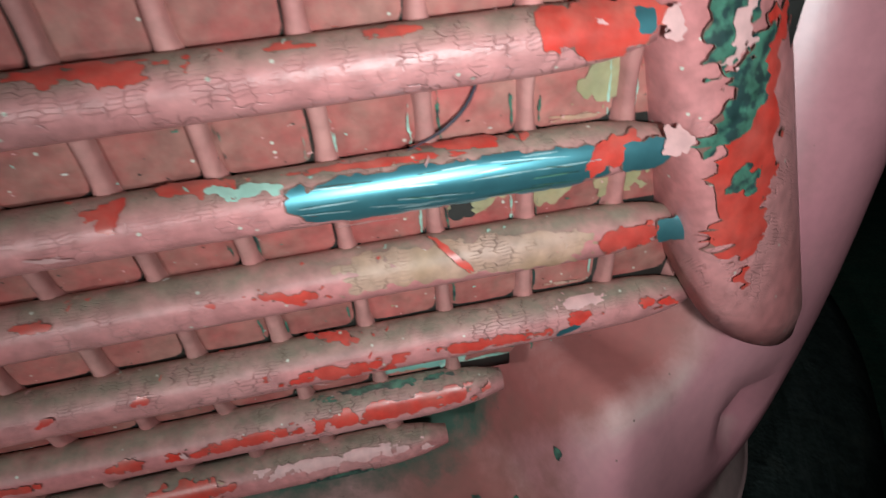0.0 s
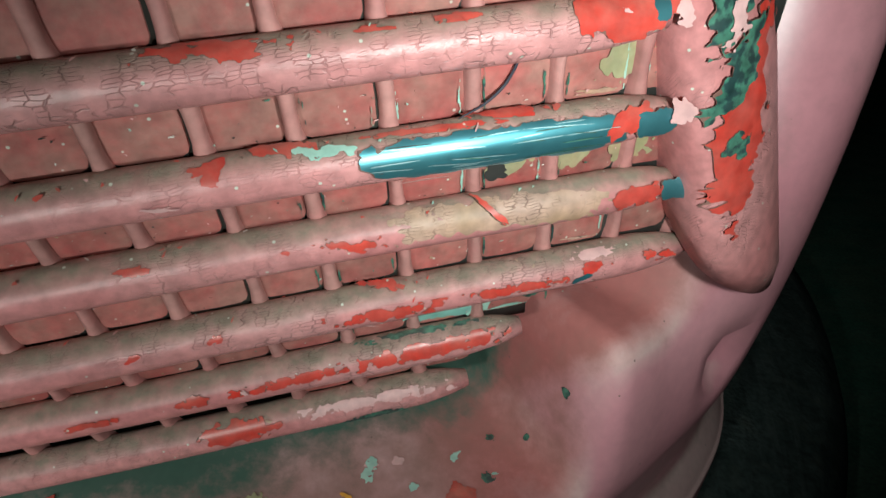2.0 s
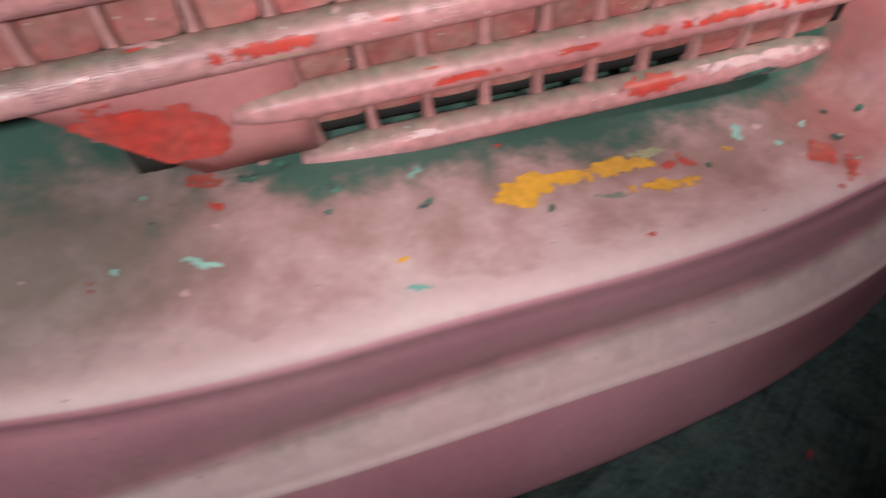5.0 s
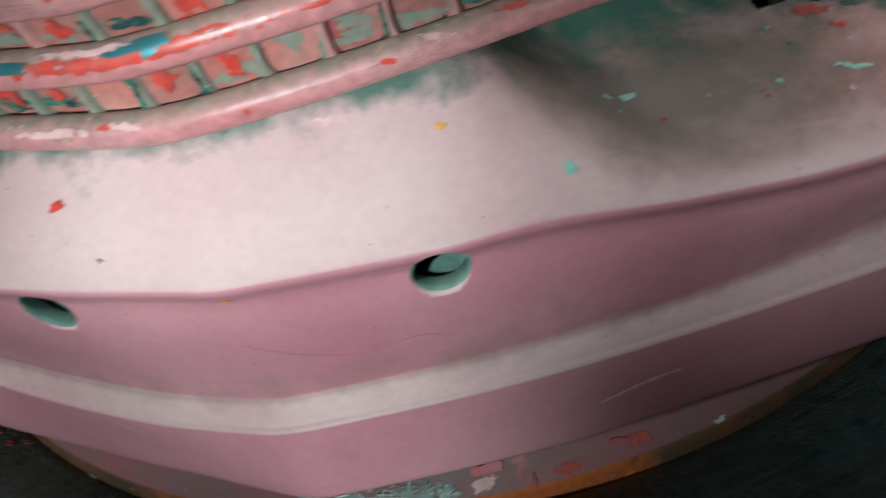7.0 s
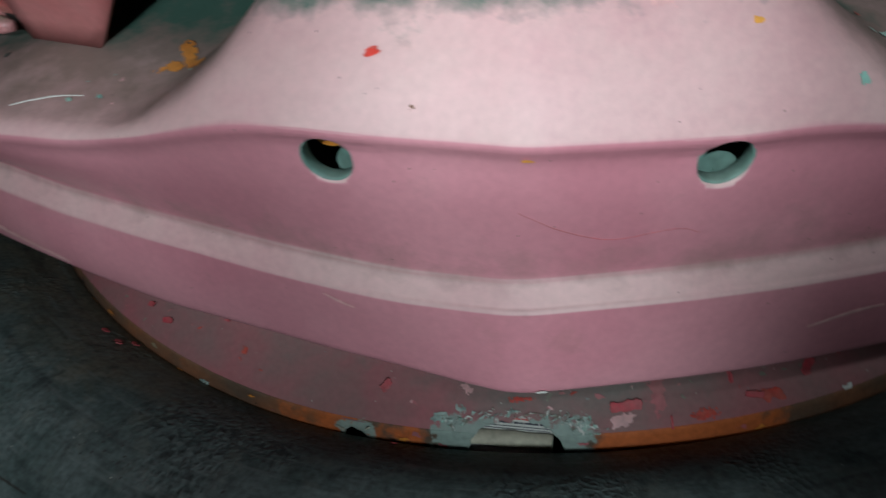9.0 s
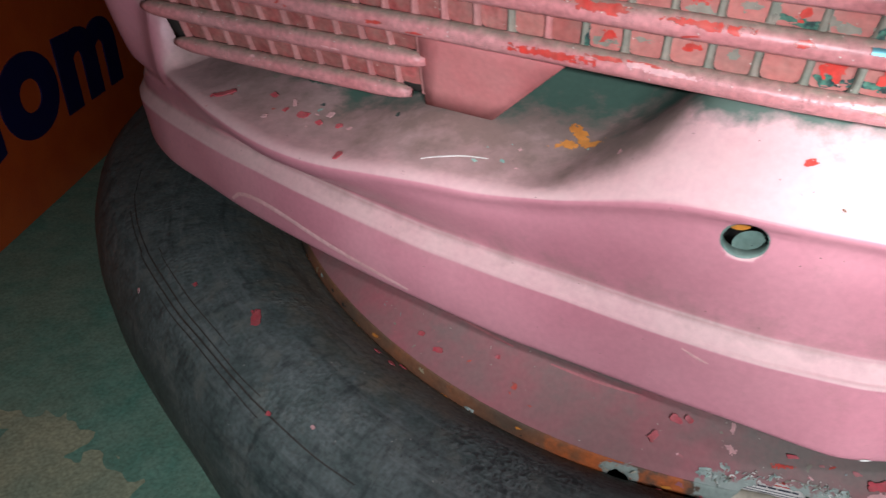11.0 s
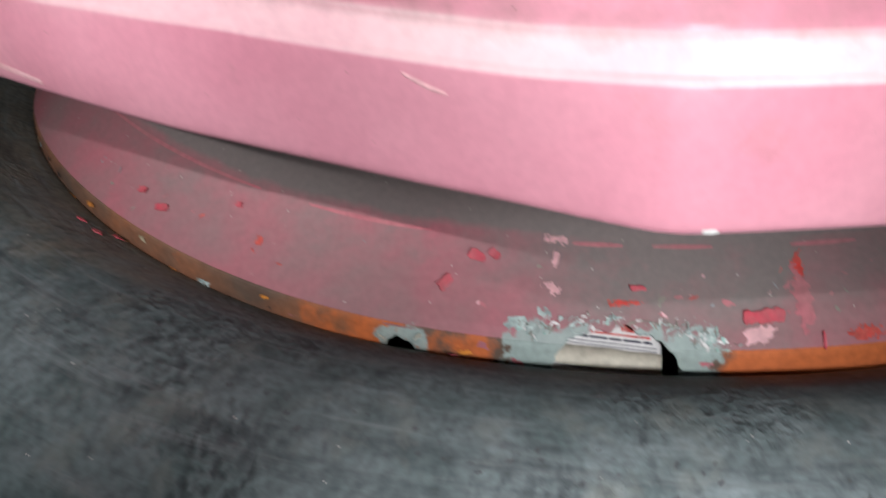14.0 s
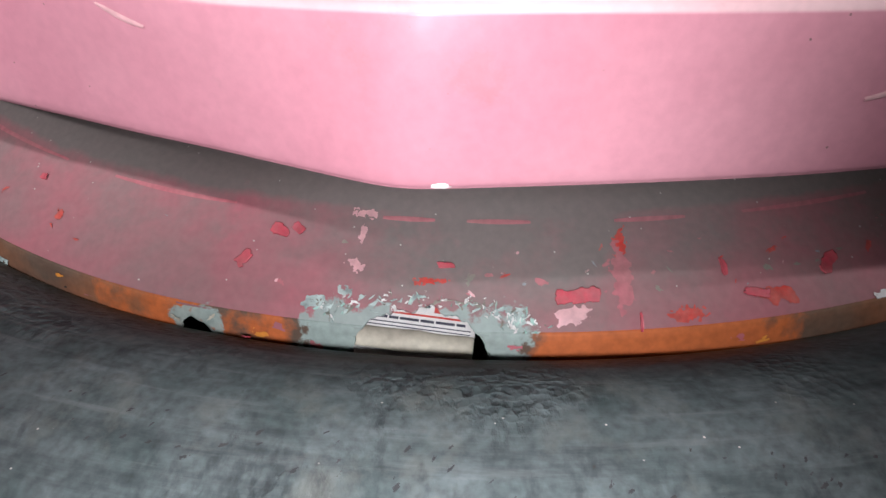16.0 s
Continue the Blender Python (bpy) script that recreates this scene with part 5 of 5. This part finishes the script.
bm = bmesh.new()
bm.from_mesh(skirt_edge.data)
edge_tree = bvhtree.BVHTree.FromBMesh(bm)
bm.free()
for k in range(70):
    a = rng.uniform(-1.0, 0.42)
    if -0.07 < a < 0.055:
        continue
    z = rng.uniform(0.246, 0.268) + 0.024 * smooth(0.2, 1.0, -a)
    w = rng.uniform(0.003, 0.012)
    on(edge_tree, (RING[0] + 0.506 * math.sin(a), RING[1] - 0.506 * math.cos(a), z), w, w * rng.uniform(0.25, 0.7), rng.uniform(-20, 20), rng.choice((M_FRAY, M_OLIVE, M_SKIRT, M_ROSE, M_DARK, M_ORANGE, M_ORANGE)), 1300 + k, 0.9, 0.0006, "edge_scrap")

# floor paint worn through to bare concrete
bm = bmesh.new()
bm.from_mesh(floor.data)
bmesh.ops.translate(bm, vec=floor.location, verts=bm.verts)
floor_tree = bvhtree.BVHTree.FromBMesh(bm)
bm.free()
for place, w, h, turn, seed in (((-0.62, -0.37, 0.117), 0.44, 0.30, 35, 3.0), ((-0.95, -0.30, 0.117), 0.26, 0.20, 20, 5.0)):
    ob = on(floor_tree, place, w, h, turn, M_CONCRETE, seed, 1.3, 0.0006, "bare_patch", None, 0.0, 2.0)
    ob.parent = floor
    ob.matrix_parent_inverse = Matrix.Translation(floor.location).inverted()

# ---- loose flakes, hair, card ----
flake_count = [0]


def flake(tree, place, w, h, turn, material, seed, label, curl=0.001, group="fallen paint flakes", name="paint_flake"):
    ob = on(tree, place, w * 1.15, h * 1.15, turn, material, seed, 0.28, 0.0009, name, None, curl, square=7.0)
    if ob is None:
        return None
    ob.parent = None
    solid(ob, 0.0006, 1)
    return tagged(ob, label, "paint flake", group)


RED_FLAKE = "bright red paint flake lying on the {}"
for tree, what, spots in ((shell_tree, "pink moulding", [((-0.417, -0.210, 0.485), 0.019, 0.0055, -50), ((-0.304, -0.283, 0.475), 0.008, 0.0045, 70), ((-0.345, -0.238, 0.485), 0.009, 0.006, 10), ((-0.33, -0.247, 0.485), 0.005, 0.004, 40), ((-0.36, -0.232, 0.485), 0.004, 0.004, 0), ((-0.315, -0.250, 0.485), 0.006, 0.004, -30), ((-0.375, -0.215, 0.49), 0.007, 0.004, 20)]),
                          (rubber_tree, "rubber bumper", [((-0.397, -0.250, 0.312), 0.019, 0.008, 60), ((-0.470, -0.212, 0.309), 0.005, 0.004, 0), ((-0.287, -0.245, 0.28), 0.006, 0.005, 30), ((-0.276, -0.236, 0.28), 0.006, 0.004, 0), ((-0.30, -0.232, 0.285), 0.005, 0.004, 0), ((-0.078, -0.316, 0.262), 0.004, 0.003, 0), ((-0.35, -0.33, 0.29), 0.004, 0.003, 0),
                                                          ((0.42, -0.30, 0.28), 0.010, 0.004, 30), ((0.46, -0.24, 0.28), 0.012, 0.005, -20), ((0.5, -0.2, 0.28), 0.006, 0.004, 0), ((0.39, -0.28, 0.29), 0.005, 0.003, 0)]),
                          (skirt_tree, "dusty skirt", [((-0.083, -0.288, 0.287), 0.0085, 0.005, -55), ((-0.0685, -0.278, 0.2965), 0.010, 0.0055, 10), ((-0.060, -0.277, 0.2965), 0.006, 0.004, 40), ((0.0066, -0.290, 0.288), 0.008, 0.0025, 0), ((0.0617, -0.298, 0.282), 0.018, 0.006, -4), ((0.090, -0.308, 0.278), 0.002, 0.008, 0), ((0.126, -0.28, 0.29), 0.003, 0.007, 0),
                                                       ((0.175, -0.265, 0.285), 0.013, 0.006, -40), ((-0.253, -0.239, 0.301), 0.010, 0.0045, -10), ((-0.268, -0.222, 0.301), 0.006, 0.004, 0), ((0.14, -0.288, 0.283), 0.012, 0.004, 12), ((-0.2, -0.24, 0.30), 0.004, 0.003, 0)])):
    for k, (place, w, h, turn) in enumerate(spots):
        flake(tree, place, w, h, turn, M_CRIMSON, 50 + k * 1.9, RED_FLAKE.format(what))
for tree, place, w, h, seed in ((rubber_tree, (-0.312, -0.335, 0.28), 0.0035, 0.0025, 1.0), (rubber_tree, (-0.525, -0.195, 0.283), 0.005, 0.0035, 2.0), (shell_tree, (-0.355, -0.225, 0.487), 0.009, 0.003, 3.0), (shell_tree, (-0.372, -0.24, 0.48), 0.004, 0.004, 4.0), (shell_tree, (-0.325, -0.238, 0.487), 0.006, 0.004, 5.0)):
    flake(tree, place, w, h, 20 * seed, M_PALE, seed, "pale pink paint crumb lying on the car")
hair = scratch(shell_tree, [(-0.248, -0.2895, 0.477), (-0.235, -0.287, 0.477), (-0.222, -0.2865, 0.478), (-0.207, -0.289, 0.479)], 0.0007, M_CARD, 0.0008, "thread")
hair.parent = None
tagged(hair, "thin white thread lying on the dusty moulding", "thread")

def strand(points, r, material, name, label, category):
    """A thin loose fibre through the points."""
    line = spline(points, 8)
    rows = []
    for i, p in enumerate(line):
        d = (line[min(i + 1, len(line) - 1)] - line[max(i - 1, 0)]).normalized()
        a = d.cross(Vector((0, 1, 0.1))).normalized()
        b = d.cross(a)
        rr = r * math.sin(math.pi * (i + 0.5) / len(line)) ** 0.5
        rows.append([p + (a * math.cos(k * 1.047) + b * math.sin(k * 1.047)) * rr for k in range(6)])
    return tagged(part(name, sheet(rows, True), material, None), label, category)


def before(b, x, f, out=0.0):
    """A place in front of a cell, f of the way from bar b to the next."""
    return bar_at(b, x, -0.004 - out).lerp(bar_at(b + 1, x, -0.004 - out), f)


strand([before(2, 0.4775, 0.12, -0.008), before(2, 0.4762, 0.32, -0.009), before(2, 0.4735, 0.52, -0.009), before(2, 0.4690, 0.66, -0.007), before(2, 0.4630, 0.74, -0.004)], 0.0004, M_INK, "fibre", "curved dark fibre caught on the grille bar", "fibre")
# a card that lies inside the skirt behind the hole
card = new("leaflet")
card.location = (-0.008, -0.2950, 0.2645)
card.rotation_euler = (radians(38), radians(4), radians(-2))
tagged(card, "white printed leaflet lying inside behind the broken skirt", "leaflet")
bm = bmesh.new()
bmesh.ops.create_grid(bm, x_segments=6, y_segments=4, size=0.5)
bmesh.ops.scale(bm, vec=(0.056, 0.05, 1), verts=bm.verts)
for v in bm.verts:
    v.co.z += 0.8 * v.co.x ** 2
solid(part("sheet", bm, M_CARD, card), 0.0006, 1)
for x, y, w, h, m in ((-0.002, 0.0012, 0.050, 0.0009, M_RED), *[(x, -0.0012, w, 0.0012, M_INK) for x, w in ((-0.0225, 0.006), (-0.0150, 0.0075), (-0.0085, 0.0042), (-0.0015, 0.0085), (0.0065, 0.006), (0.0145, 0.0085), (0.0215, 0.004))], (-0.012, 0.0065, 0.012, 0.005, M_INK), (0.012, 0.0060, 0.006, 0.006, M_RED), (0.021, 0.006, 0.008, 0.004, M_RED),
                      (-0.022, 0.0055, 0.006, 0.003, M_INK), (0.002, 0.0075, 0.010, 0.0009, M_INK), (0.002, 0.0055, 0.010, 0.0009, M_INK), (0.0, -0.0034, 0.052, 0.0005, M_INK), (0.0, -0.0050, 0.052, 0.0005, M_INK)):
    bm = bmesh.new()
    bmesh.ops.create_grid(bm, x_segments=1, y_segments=1, size=0.5)
    bmesh.ops.scale(bm, vec=(w, h, 1), verts=bm.verts)
    bmesh.ops.translate(bm, vec=(x, y, 0.0012 + 0.8 * x * x), verts=bm.verts)
    part("print", bm, m, card)

M_CREAM = wear("cream_card_edge", (0.60, 0.56, 0.43), (0.52, 0.48, 0.37), dusty=0.3, rough=0.7, grain=0.15, scale=60)
bm = bmesh.new()
bmesh.ops.create_grid(bm, x_segments=12, y_segments=2, size=0.5)
bmesh.ops.scale(bm, vec=(0.056, 0.0095, 1), verts=bm.verts)
for v in bm.verts:
    v.co = Vector((v.co.x, v.co.y - 0.0112 + 0.0008 * noise.noise((v.co.x * 90, v.co.y * 60, 3)), 0.0018 + 0.8 * v.co.x ** 2))
solid(part("folded_edge", bm, M_CREAM, card, "cream folded lower edge"), 0.0008, 1)
for place, w, h, turn, seed in (((-0.046, -0.309, 0.2545), 0.026, 0.0035, -6, 1.0), ((-0.058, -0.306, 0.257), 0.012, 0.0028, -10, 2.0), ((-0.113, -0.300, 0.2635), 0.008, 0.0035, 30, 3.0), ((-0.094, -0.300, 0.2665), 0.007, 0.0022, -30, 4.0)):
    on(edge_tree, place, w, h, turn, M_CREAM, 2000 + seed, 0.8, 0.0012, "torn_strip", None, 0.0015)

# long creases worn into the rubber
for r, a0, a1, w, m in ((0.628, -1.3, -0.62, 0.0008, M_DARK), (0.634, -1.15, -0.45, 0.0009, M_DARK), (0.618, -1.0, -0.72, 0.0006, M_DARK), (0.640, -0.9, -0.6, 0.0007, M_DARK)):
    pts = []
    for k in range(14):
        a = a0 + (a1 - a0) * k / 13
        rr = r + 0.085 * smooth(0.7, 1.5, abs(a)) * 0.8 + 0.0016 * noise.noise((a * 9, r * 50, 1))
        pts.append((RING[0] + rr * math.sin(a), RING[1] - rr * math.cos(a), 0.30))
    scratch(rubber_tree, pts, w, m, 0.0003, "crease")
# flat dark marks on the torn rubber, painting the shade of small pits
M_PIT = wear("torn_rubber_pit_shade", (0.028, 0.033, 0.036), (0.04, 0.046, 0.05), dusty=0.1, rough=0.7)
for k in range(90):
    row = k % 2
    a = rng.uniform(-0.42, 0.24) if k < 70 else rng.uniform(-0.75, -0.3)
    rr = (0.592, 0.603)[row] + 0.02 * a + rng.gauss(0, 0.003)
    w = rng.uniform(0.0008, 0.0022)
    on(rubber_tree, (RING[0] + rr * math.sin(a), RING[1] - rr * math.cos(a), 0.30), w * 1.8, w * 0.8, rng.uniform(-65, -25), M_PIT, 900 + k, 0.7, 0.0002, "pit")
# pink highlight on the fold at the skirt's upper edge, painted as thin strips
for a0, a1 in ((-0.75, -0.42), (-0.35, -0.2), (-0.05, 0.0), (0.03, 0.09), (0.17, 0.24), (0.3, 0.45)):
    scratch(skirt_tree, [(RING[0] + 0.4645 * math.sin(a), RING[1] - 0.4645 * math.cos(a), 0.303 + 0.024 * smooth(0.2, 1.0, -a)) for a in np.linspace(a0, a1, 9)], 0.0013, M_ROSE, 0.0003, "rim_highlight")
